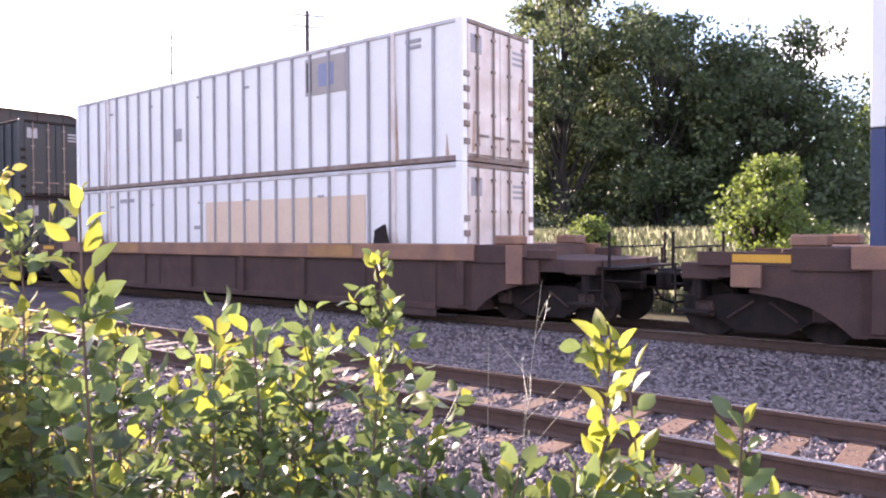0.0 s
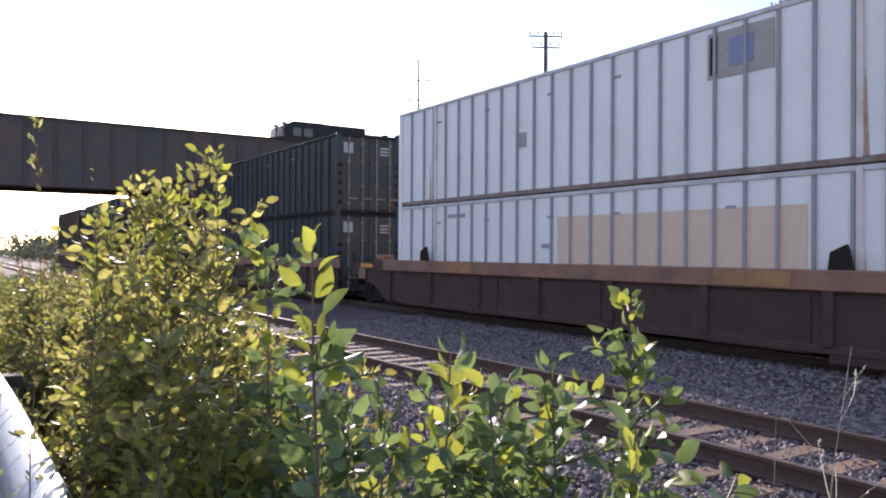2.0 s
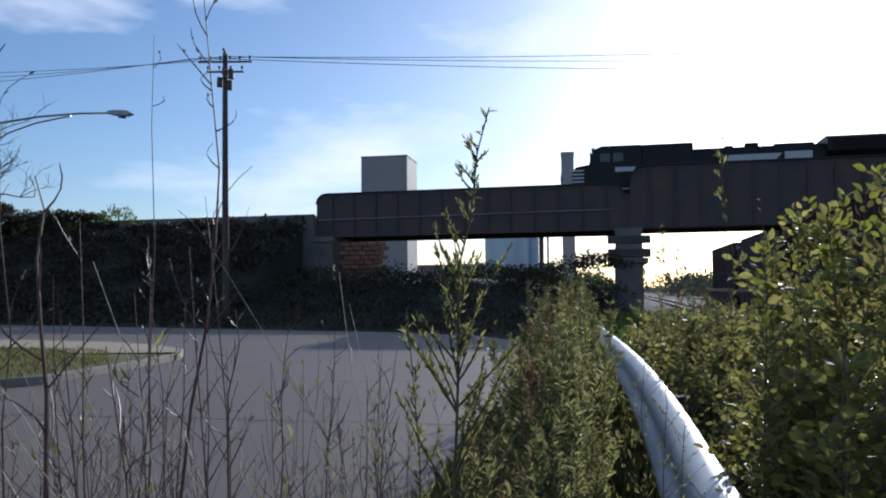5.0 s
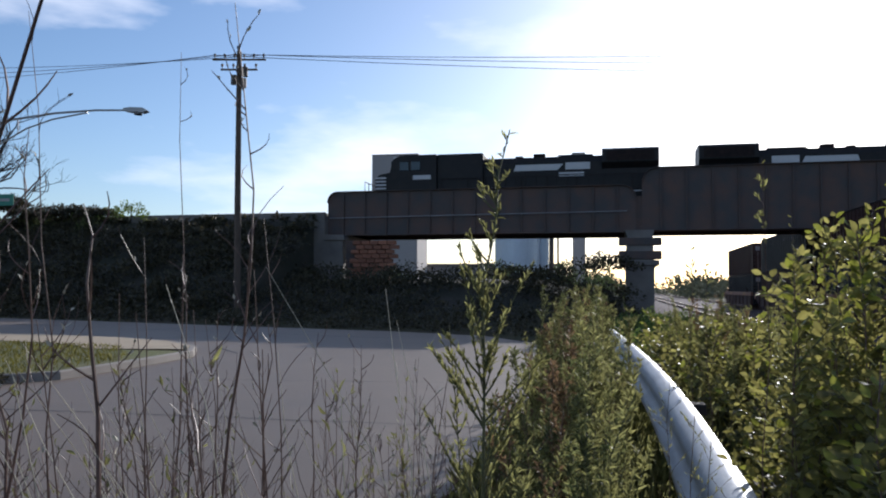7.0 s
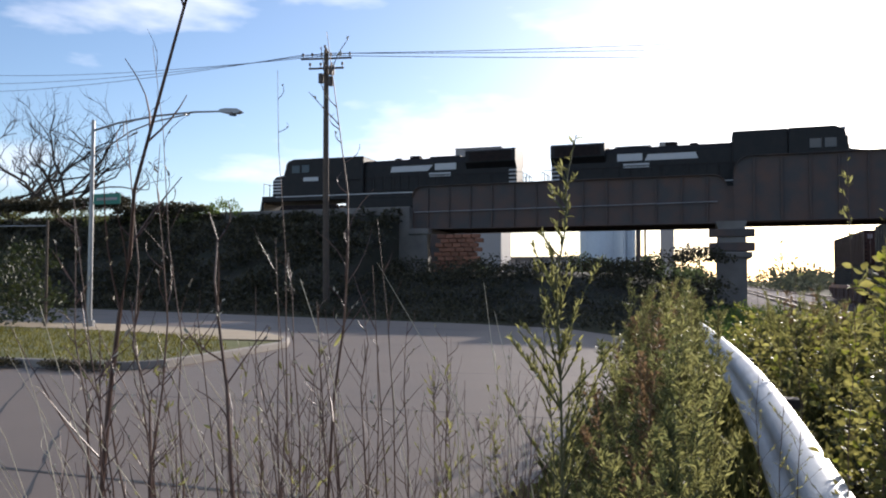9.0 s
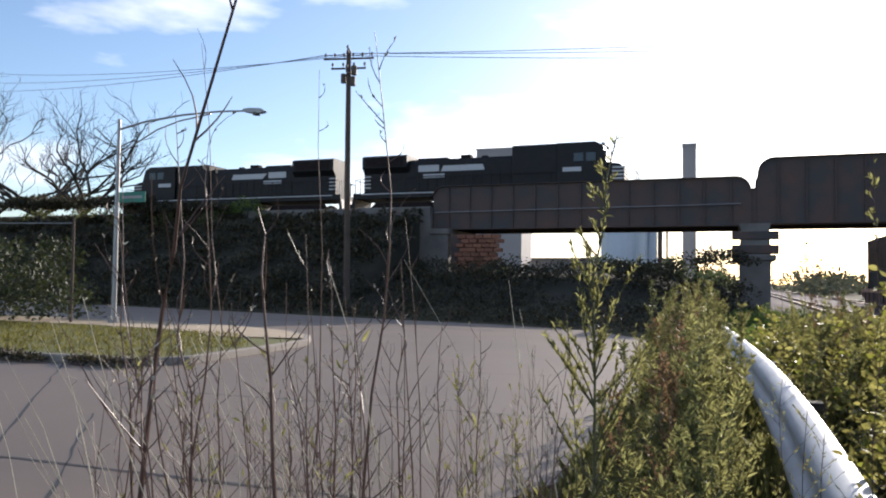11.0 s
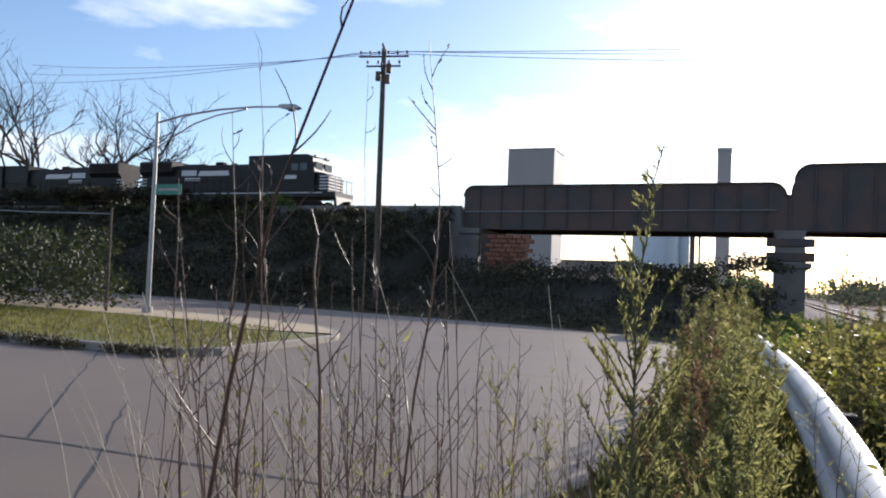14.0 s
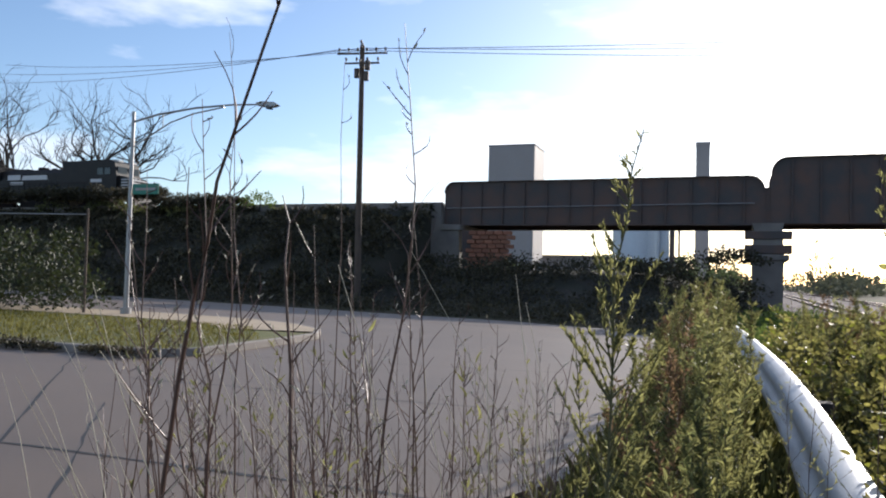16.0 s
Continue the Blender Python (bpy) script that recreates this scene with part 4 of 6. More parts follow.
        bm = box(-0.11, 0.11, *sorted((e0 + s * 2.8, e0 + s * 4.05)), 0.72, 0.95, 0.02)
        box(-0.2, 0.2, *sorted((e0 + s * 3.3, e0 + s * 3.55)), 0.66, 1.0, 0.04, bm)
        part("coupler", bm, M_dark, pl, "heavy dark steel coupler")
        part("air_hose", tube([(0.3, e0 + s * 2.9, 0.8), (0.34, e0 + s * 3.1, 0.45), (0.25, e0 + s * 3.4, 0.4)], 0.03, 6), M_dark, pl)
    return car


def make_loco(label, rise=0.0):
    """Origin on the rail top at the middle; cab towards -x; the length is 22.3 m over couplers."""
    lo = thing("locomotive", label, "locomotive", group="black diesel locomotives")
    part("frame", box(-10.6, 10.6, -1.45, 1.45, 1.25, 1.68, 0.03), M_loco, lo, "black underframe and walkway")
    for s in (-1, 1):
        part("sill_stripe", box(-9.4, 9.9, *sorted((s * 1.452, s * 1.458)), 1.57, 1.64), M_loco_white, lo, "thin white stripe along the sill")
    part("fuel_tank", prism([(-1.35, 0.35), (1.35, 0.35), (1.5, 0.6), (1.5, 1.25), (-1.5, 1.25), (-1.5, 0.6)], "x", -3.2, 3.0), M_loco, lo)
    # long hood: engine compartment, then the flared radiator
    hood = part("hood", prism([(-0.95, 1.68), (0.95, 1.68), (0.95, 3.75), (0.75, 4.15), (-0.75, 4.15), (-0.95, 3.75)], "x", -1.9, 6.2), M_loco, lo, "black engine hood")
    for k in range(11):
        for s in (-1, 1):
            part("hood_door", box(-1.7 + 0.7 * k, -1.08 + 0.7 * k, *sorted((s * 0.952, s * 0.985)), 1.85, 3.1, 0.008), M_loco, hood)
    part("inverter_cabin", box(-5.2, -1.9, -1.25, 1.25, 1.68, 4.52 + rise, 0.06), M_loco, lo)
    rad = part("radiator", prism([(-0.95, 1.68), (0.95, 1.68), (0.95, 3.2), (1.35, 3.6), (1.35, 4.42), (1.1, 4.55), (-1.1, 4.55), (-1.35, 4.42), (-1.35, 3.6), (-0.95, 3.2)], "x", 6.2, 9.9), M_loco, lo, "black flared radiator housing")
    for s in (-1, 1):
        part("grille", box(6.5, 9.6, *sorted((s * 1.35, s * 1.38)), 3.68, 4.35), M_dark, rad)
        for k in range(4):
            part("rear_stripe", box(9.35 - 0.0, 9.92, *sorted((s * 0.955, s * 0.975)), 2.1 + 0.28 * k, 2.2 + 0.28 * k), M_loco_white, rad, "white end stripe")
    for k in range(3):
        part("fan", disc(6.9 + 1.1 * k, 0, 4.58, 0.5, 0.08, "z", 20), M_dark, rad)
    part("exhaust_stack", box(1.5, 2.3, -0.3, 0.3, 4.15, 4.48, 0.03), M_dark, hood)
    part("horn", box(0.2, 0.75, -0.12, 0.12, 4.15, 4.38, 0.05), M_dark, hood)
    part("intake", box(3.2, 5.6, -0.6, 0.6, 4.15, 4.3, 0.04), M_loco, hood)
    # cab and nose
    cab = part("cab", prism([(-8.3, 1.68), (-5.2, 1.68), (-5.2, 4.5 + rise), (-7.8, 4.5 + rise), (-8.35, 4.25 + rise), (-8.6, 3.35), (-8.6, 1.68)], "y", -1.45, 1.45), M_loco, lo, "black wide cab")
    for s in (-1, 1):
        for x0, x1 in ((-7.9, -7.2), (-7.05, -6.35)):
            part("side_window", box(x0, x1, *sorted((s * 1.452, s * 1.47)), 3.4, 4.05, 0.03), M_glass, cab)
        part("number_bars", box(-6.9, -5.6, *sorted((s * 1.452, s * 1.465)), 2.75, 3.05), M_loco_white, cab, "pale lettering bars under the window")
        part("front_window", box(-8.56, -8.44, *sorted((s * 0.15, s * 1.25)), 3.5, 4.15), M_glass, cab)
        part("number_board", box(-8.45, -8.2, *sorted((s * 0.5, s * 1.1)), 4.3 + rise, 4.48 + rise, 0.02), M_loco_white, cab)
    part("roof_unit", box(-7.3, -5.7, -0.6, 0.6, 4.5 + rise, 4.64 + rise, 0.04), M_loco, cab)
    nose = part("nose", prism([(-9.75, 1.68), (-8.6, 1.68), (-8.6, 3.35), (-9.45, 3.2), (-9.75, 2.9)], "y", -1.2, 1.2), M_loco, lo, "black short nose with white stripes")
    for k in range(5):
        z = 1.9 + 0.25 * k
        for s in (-1, 1):
            part("nose_stripe", box(-9.72, -8.95, *sorted((s * 1.2, s * 1.215)), z, z + 0.11), M_loco_white, nose, "white nose stripe")
        part("nose_stripe", box(-9.77, -9.745, -1.1, 1.1, z, z + 0.11), M_loco_white, nose)
    for s in (-0.25, 0.25):
        part("headlight", disc(-9.62, s, 3.08, 0.1, 0.12, "x", 14), M_lamp_metal, nose)
    for end in (-1, 1):
        part("pilot", prism([(end * 10.55, 0.15), (end * 10.95, 0.12), (end * 10.75, 0.7), (end * 10.65, 1.3), (end * 10.4, 1.3)], "y", -1.4, 1.4), M_loco, lo)
        bm = box(*sorted((end * 10.6, end * 11.15)), -0.18, 0.18, 0.65, 1.0, 0.04)
        part("coupler", bm, M_dark, lo)
        for y in (-1.3, -0.45, 0.45, 1.3):
            part("end_post", tube([(end * 10.5, y, 1.68), (end * 10.5, y, 2.75)], 0.03, 6), M_loco_white if abs(y) > 1 else M_dark, lo)
        part("end_rail", tube([(end * 10.5, -1.3, 2.7), (end * 10.5, 1.3, 2.7)], 0.025, 6), M_dark, lo)
        # three-axle truck
        xc = end * 6.6
        t = part("bogie", box(xc - 2.3, xc + 2.3, -1.15, 1.15, 0.55, 0.85, 0.04), M_dark, lo, "three-axle black truck")
        for s in (-1, 1):
            part("side_frame", prism([(xc - 2.6, 0.5), (xc - 2.2, 0.95), (xc + 2.2, 0.95), (xc + 2.6, 0.5), (xc + 1.2, 0.45), (xc, 0.3), (xc - 1.2, 0.45)], "y", s * 1.2 - 0.07, s * 1.2 + 0.07), M_dark, t)
            for k in (-1, 0, 1):
                part("wheel", disc(xc + 2.0 * k, s * 0.76, 0.53, 0.53, 0.13, "y", 24), M_rail_side, t)
    for s in (-1, 1):
        part("handrail", tube([(-5.0, s * 1.42, 2.75), (10.4, s * 1.42, 2.75)], 0.022, 6), M_dark, lo)
        for k in range(9):
            part("handrail_post", tube([(-4.8 + 1.85 * k, s * 1.42, 1.66), (-4.8 + 1.85 * k, s * 1.42, 2.75)], 0.02, 5), M_dark, lo)
        # side emblem as plain bars
        part("emblem", prism([(0.2, 3.2), (3.2, 3.2), (3.6, 3.62), (0.35, 3.62)], "y", s * 0.955, s * 0.975) if s < 0 else prism([(0.2, 3.2), (3.6, 3.2), (3.4, 3.62), (0.35, 3.62)], "y", s * 0.955, s * 0.975), M_loco_white, hood, "white emblem bar")
        part("emblem", box(3.75, 5.4, *sorted((s * 0.955, s * 0.975)), 3.22, 3.7), M_loco_white, hood, "white emblem block")
        for z in (2.75, 2.92):
            part("emblem", box(3.3, 5.0, *sorted((s * 0.988, s * 0.996)), z, z + 0.11), M_loco_white, hood, "small pale lettering bars")
    return lo


def make_trains():
    made = {}
    cx = TRACK_FAR
    made["car"] = make_well_car("rusty brown intermodal well car carrying two white containers")
    made["car2"] = copy_thing(made["car"], pose(cx, 0, RAIL_Z))
    tagged(made["car2"], "rusty brown well car coupled behind, with an orange stripe")
    made["car3"] = make_well_car("rusty brown articulated well car with dark containers", both=False)
    for key in ("car4", "car5", "car6"):
        made[key] = copy_thing(made["car3"], pose(cx, 0, RAIL_Z))
    made["upper"] = make_container(True, "white ribbed steel container with a brown square panel, stacked on top", "window")
    made["lower"] = make_container(True, "white ribbed steel container with a faded tan panel, in the well", "tan")
    made["upper2"] = make_container(True, "white ribbed steel container on the next car", "")
    made["lower2"] = make_container(False, "dark blue steel container in the next well", "", M_blue)
    made["lower3"] = make_container(False, "dark grey ribbed steel container", "", M_boxdark)
    made["upper4"] = make_container(False, "dark red-brown ribbed steel container", "", M_boxbrown)
    for key, src in (("upper3", "lower3"), ("lower4", "lower3"), ("upper5", "lower3"), ("lower5", "upper4"), ("lower6", "lower3"), ("upper6", "upper4")):
        made[key] = copy_thing(made[src], pose(cx, 0, RAIL_Z))
    made["loco"] = make_loco("black diesel locomotive with white nose stripes, running cab first")
    made["loco2"] = make_loco("black diesel locomotive coupled back to back, its cab trailing", 0.26)
    return made


def motions(made):
    """Everything that moves: the container train, the two locomotives on the bridge, the stalks in the wind."""
    cx = TRACK_FAR
    ends = [(0.0, 9.32), (0.8, 7.70), (1.5, 6.20), (2.0, 4.68), (2.5, 3.27), (5.0, -2.6), (16.0, -28.0)]   # door end of the white containers
    nearest = cx - 1.29
    for key, x, z, dy in (("car", cx, RAIL_Z, 0), ("car2", cx, RAIL_Z, -23.7), ("car3", cx, RAIL_Z, 20.6), ("car4", cx, RAIL_Z, 41.2), ("car5", cx, RAIL_Z, 61.8), ("car6", cx, RAIL_Z, 82.4),
                          ("lower3", nearest, RAIL_Z + 0.26, 20.6), ("upper3", nearest, RAIL_Z + 3.15, 20.6), ("lower4", nearest, RAIL_Z + 0.26, 41.2), ("upper4", nearest, RAIL_Z + 3.15, 41.2),
                          ("lower5", nearest, RAIL_Z + 0.26, 61.8), ("upper5", nearest, RAIL_Z + 3.15, 61.8), ("lower6", nearest, RAIL_Z + 0.26, 82.4), ("upper6", nearest, RAIL_Z + 3.15, 82.4),
                          ("lower", nearest, RAIL_Z + 0.26, 0), ("upper", nearest, RAIL_Z + 3.15, 0),
                          ("lower2", nearest, RAIL_Z + 0.24, -23.35), ("upper2", nearest, RAIL_Z + 3.15, -23.35)):
        walk(made[key], [(t, pose(x, y + dy, z)) for t, y in ends])
    noses = [(0.0, 33.8), (2.8, 13.5), (3.5, 8.4), (5.0, -2.3), (7.5, -20.8), (9.0, -32.5), (10.0, -40.9), (12.5, -60.9), (13.5, -70.3), (14.5, -78.2), (15.0, -83.0), (15.5, -87.9), (16.0, -92.6)]
    # the tall stalks lean a little, now one way, now the other: seconds, degrees
    early = [(0.0, 0.0), (4.0, 0.0), (5.0, 0.8), (7.5, -1.5), (8.0, -1.8), (8.5, -1.2), (9.0, -2.6), (10.0, -1.3)]
    thick = [(12.5, -3.3), (13.0, -2.7), (13.5, -0.9), (14.0, 0.9), (15.0, -0.9), (16.0, 0.0)]
    slim = [(12.5, -2.4), (13.0, -2.7), (13.5, -1.3), (14.0, -1.2), (15.0, -1.7), (15.5, -1.5), (16.0, -0.2)]
    for k, w in enumerate(STALKS):
        x, y, z = w.matrix_basis.translation
        walk(w, [(t, pose(x, y, z, 0, d, 0)) for t, d in early + (slim if k else thick)])
    walk(made["loco"], [(t, pose(x + 9.75, 53.3, DECK_Z)) for t, x in noses])
    walk(made["loco2"], [(t, pose(x + 9.75 + 22.3, 53.3, DECK_Z, 0, 0, 180)) for t, x in noses])


# ---- roadside and distance ----
def make_poles():
    def crossarms(pole, h, arms, turn):
        for z, w, pins in arms:
            arm = part("crossarm", box(-w, w, -0.05, 0.05, h + z - 0.045, h + z + 0.045, 0.01), M_pole, pole, "wooden crossarm")
            arm.rotation_euler.z = turn
            for k in range(pins):
                x = -w * 0.92 + 2 * w * 0.92 * k / (pins - 1)
                bm = disc(x, 0, h + z + 0.14, 0.02, 0.16, "z", 6)
                disc(x, 0, h + z + 0.24, 0.065, 0.14, "z", 10, bm)
                part("insulator", bm, M_insulator, arm)
    pole = thing("utility_pole", "weathered wooden utility pole with crossarms and insulators", "utility pole", pose(-20.05, 37.4, -0.2), group="utility poles")
    part("shaft", tube([(0.15, 0, 0), (0.05, 0, 7), (0, 0, 14.6)], [0.19, 0.165, 0.13], 12), M_pole, pole)
    crossarms(pole, 14.2, ((0.0, 1.45, 6), (-0.55, 1.0, 4)), radians(12))
    crossarms(pole, 14.2, ((0.28, 0.55, 3), (-0.85, 0.75, 3)), radians(-70))
    for x, z in ((0.28, 12.9), (-0.3, 13.1), (0.35, 13.5)):
        bm = disc(x, 0, z, 0.16, 0.5, "z", 14)
        part("transformer", bm, M_insulator, pole, "small grey transformer can")
    pole2 = thing("utility_pole", "tall wooden utility pole with double crossarms beyond the train", "utility pole", pose(34.0, 39.2, -0.3), group="utility poles")
    part("shaft", tube([(0, 0, 0), (0, 0, 8.6), (0, 0, 16.8)], [0.21, 0.18, 0.13], 12), M_pole, pole2)
    crossarms(pole2, 16.5, ((0.0, 1.15, 5), (-0.75, 0.95, 4)), radians(-30))
    tower = thing("line_pole", "slender steel line mast with several crossbars", "utility pole", pose(45.6, 74.5, 0))
    part("shaft", tube([(0, 0, 0), (0, 0, 23.6)], [0.2, 0.1], 8), M_dark, tower)
    for z, w in ((23.5, 1.6), (21.3, 1.5), (19.0, 1.7)):
        part("crossbar", box(-w, w, -0.06, 0.06, z - 0.06, z + 0.06), M_dark, tower).rotation_euler.z = radians(-30)
    for x in (-0.95, 0.95):
        part("brace", tube([(x * 0.86, -x * 0.5, 17.2), (x * 0.86, -x * 0.5, 21.3)], 0.05, 5), M_dark, tower)

    def wire(a, b, sag, name="power_line"):
        pts = [Vector(a).lerp(Vector(b), k / 24) - Vector((0, 0, sag * 4 * (k / 24) * (1 - k / 24))) for k in range(25)]
        tagged(link(name, tube(pts, 0.018, 4), M_wire), "thin dark overhead wire", "wire", group="overhead wires")
    for dx, dz in ((-1.3, 0.25), (0.0, 0.3), (1.3, 0.25)):
        wire((-20.05 + dx, 37.4 + dx * 0.2, 14.0 + dz), (-78 + dx, 60, 23.0 + dx * 0.7), 0.6)
        wire((-20.05 + dx, 37.4 + dx * 0.2, 14.0 + dz), (50 + dx, 66 - dx, 19.5 + dx * 0.7), 1.0)


def make_lamp():
    lamp = thing("street_lamp", "aluminium street lamp with a curved arm and a green street sign", "street lamp", pose(-18.95, 19.45, 0.15) @ Matrix.Scale(0.865, 4))
    part("pole", tube([(0, 0, 0), (0, 0, 4), (0, 0, 7.75)], [0.105, 0.085, 0.065], 12), M_lamp_metal, lamp, "pale tapered metal pole")
    part("base", disc(0, 0, 0.12, 0.2, 0.24, "z", 14), M_lamp_metal, lamp)
    d = Vector((5.15, 0.9, 0))
    up = [d * u + Vector((0, 0, z)) for u, z in ((0, 7.35), (0.2, 7.62), (0.5, 7.84), (0.78, 7.93), (1.0, 7.92))]
    lowp = [d * u + Vector((0, 0, z)) for u, z in ((0, 6.35), (0.12, 6.75), (0.3, 7.3), (0.48, 7.62), (0.72, 7.85))]
    part("arm", tube(up, [0.045, 0.042, 0.04, 0.036, 0.032], 8), M_lamp_metal, lamp)
    part("arm_brace", tube(lowp, 0.03, 8), M_lamp_metal, lamp)
    part("strut", tube([d * 0.24 + Vector((0, 0, 7.12)), d * 0.24 + Vector((0, 0, 7.66))], 0.02, 6), M_lamp_metal, lamp)
    head = part("lamp_head", prism([(-0.1, -0.05), (0.15, -0.1), (0.75, -0.12), (0.95, -0.03), (0.75, 0.09), (0.2, 0.1), (-0.1, 0.05)], "y", -0.16, 0.16), M_lamp_metal, lamp, "cobra-head luminaire")
    head.matrix_basis = pose(5.1, 0.89, 7.93, 0, 2, 10) @ Matrix.Scale(0.82, 4)
    lens = part("lens", disc(0.5, 0, -0.14, 0.17, 0.12, "z", 16), M_glass, head)
    sign = part("street_sign", box(0.1, 1.35, -0.015, 0.015, 4.55, 4.95, 0.004), M_sign, lamp, "green street name sign")
    part("sign_bar", box(0.25, 1.2, -0.022, -0.016, 4.70, 4.80), M_post, sign, "plain pale bar in place of the name")


def make_buildings():
    b = thing("industrial_tower", "tall plain grey-brown industrial block behind the bridge", "building", pose(-46.0, 138.5, 0, 0, 0, 2))
    part("wall", box(0, 9.0, 0, 9.0, 0, 26.9, 0.12), M_block, b)
    part("roof_edge", box(-0.08, 9.08, -0.08, 9.08, 26.9, 27.1, 0.03), M_block, b)
    for k in range(7):
        part("cladding_seam", box(0.15, 8.85, -0.02, 0.0, 3.4 + 3.6 * k, 3.44 + 3.6 * k), M_block, b)
    s = thing("chimney_shaft", "square brown-grey shaft rising behind the bridge", "chimney", pose(-6.95, 119, 0, 0, 0, 3))
    part("shaft", box(0, 1.95, 0, 2.0, 0, 22.6, 0.04), M_block, s)
    part("rim", box(-0.06, 2.01, -0.06, 2.06, 22.2, 22.7, 0.02), M_block, s)
    for k, (x, w, h) in enumerate(((-14.2, 3.2, 13.2), (-10.7, 0.9, 13.6))):
        silo = thing("silo", "pale blue-grey steel silo behind the bridge", "silo", pose(x, 109 + k, 0), group="silos")
        bm = bmesh.new()
        bmesh.ops.create_cone(bm, cap_ends=True, segments=40, radius1=w, radius2=w, depth=h, matrix=Matrix.Translation((0, 0, h / 2)))
        part("shell", bm, M_silo, silo, smooth=False)
        bm = bmesh.new()
        bmesh.ops.create_cone(bm, cap_ends=True, segments=40, radius1=w, radius2=0.3, depth=1.2, matrix=Matrix.Translation((0, 0, h + 0.6)))
        part("roof", bm, M_silo, silo)
        for z in range(2, int(h), 2):
            part("band", disc(0, 0, z, w + 0.04, 0.12, "z", 40), M_silo, silo)
        for q in range(5):
            a = radians(200 + 35 * q)
            part("stiffener", box(-0.05, 0.05, -0.05, 0.05, 0, h), M_silo, silo).location = (w * math.cos(a), w * math.sin(a), 0)
    p = thing("steel_post", "dark slender steel column behind the bridge", "column", pose(-8.9, 104, 0))
    part("column", box(-0.3, 0.3, -0.3, 0.3, 0, 13, 0.03), M_girder, p)
    part("column", box(0.75, 1.0, -0.3, 0.3, 0, 13, 0.03), M_girder, p)
    shed = thing("low_shed", "long low flat-roofed shed in the distance", "building", pose(-40, 150, 0))
    part("wall", box(0, 28, 0, 10, 0, 6.0), M_block, shed)
    part("roof", box(-0.4, 28.4, -0.4, 10.4, 6.0, 6.5), M_kerb, shed)


def crown_tree(name, label, m, height, width, trunk_h, leaves, size, mat, seed, group=""):
    r = np.random.default_rng(seed)
    q = random.Random(seed)
    tree = thing(name, label, "tree", m, group=group)
    part("trunk", tube([(0, 0, -0.3), (0.1, 0.1, trunk_h), (0, 0.2, height * 0.62)], [0.035 * height * 0.8, 0.025 * height * 0.8, 0.05], 8), M_bark, tree)
    bm = bmesh.new()
    blobs = []
    for k in range(64):
        z = height * q.uniform(0.16, 0.96)
        spread = width * 0.5 * math.sqrt(max(0.06, 1 - ((z / height - 0.5) / 0.55) ** 2))
        a = q.uniform(0, 6.28)
        p = Vector((math.cos(a), math.sin(a), 0)) * spread * q.uniform(0.35, 0.9) + Vector((0, 0, z))
        blobs.append((p, width * q.uniform(0.08, 0.17)))
        s = Vector((0, 0.1, max(trunk_h * 0.7, z - height * 0.28)))
        tube([s, s.lerp(p, 0.5) + Vector((0, 0, 0.25)), p], [0.09, 0.06, 0.025], 5, bm)
    tagged(part("limbwork", bm, M_bark, tree), kind="stuff")
    pts, dirs = [], []
    for p, rad in blobs:
        n = leaves // len(blobs)
        d = unit(n, r)
        pts.append(np.array(p) + d * np.array([1, 1, 0.8]) * rad * (r.uniform(0.25, 1.0, (n, 1)) ** 0.6 + r.normal(0, 0.08, (n, 1))))
        dirs.append(d + unit(n, r) * 0.9 + [0, 0, -0.25])
    leaves_mesh("crown", np.concatenate(pts), size, mat, tree, 0.62, np.concatenate(dirs), r, folded=False)
    return tree


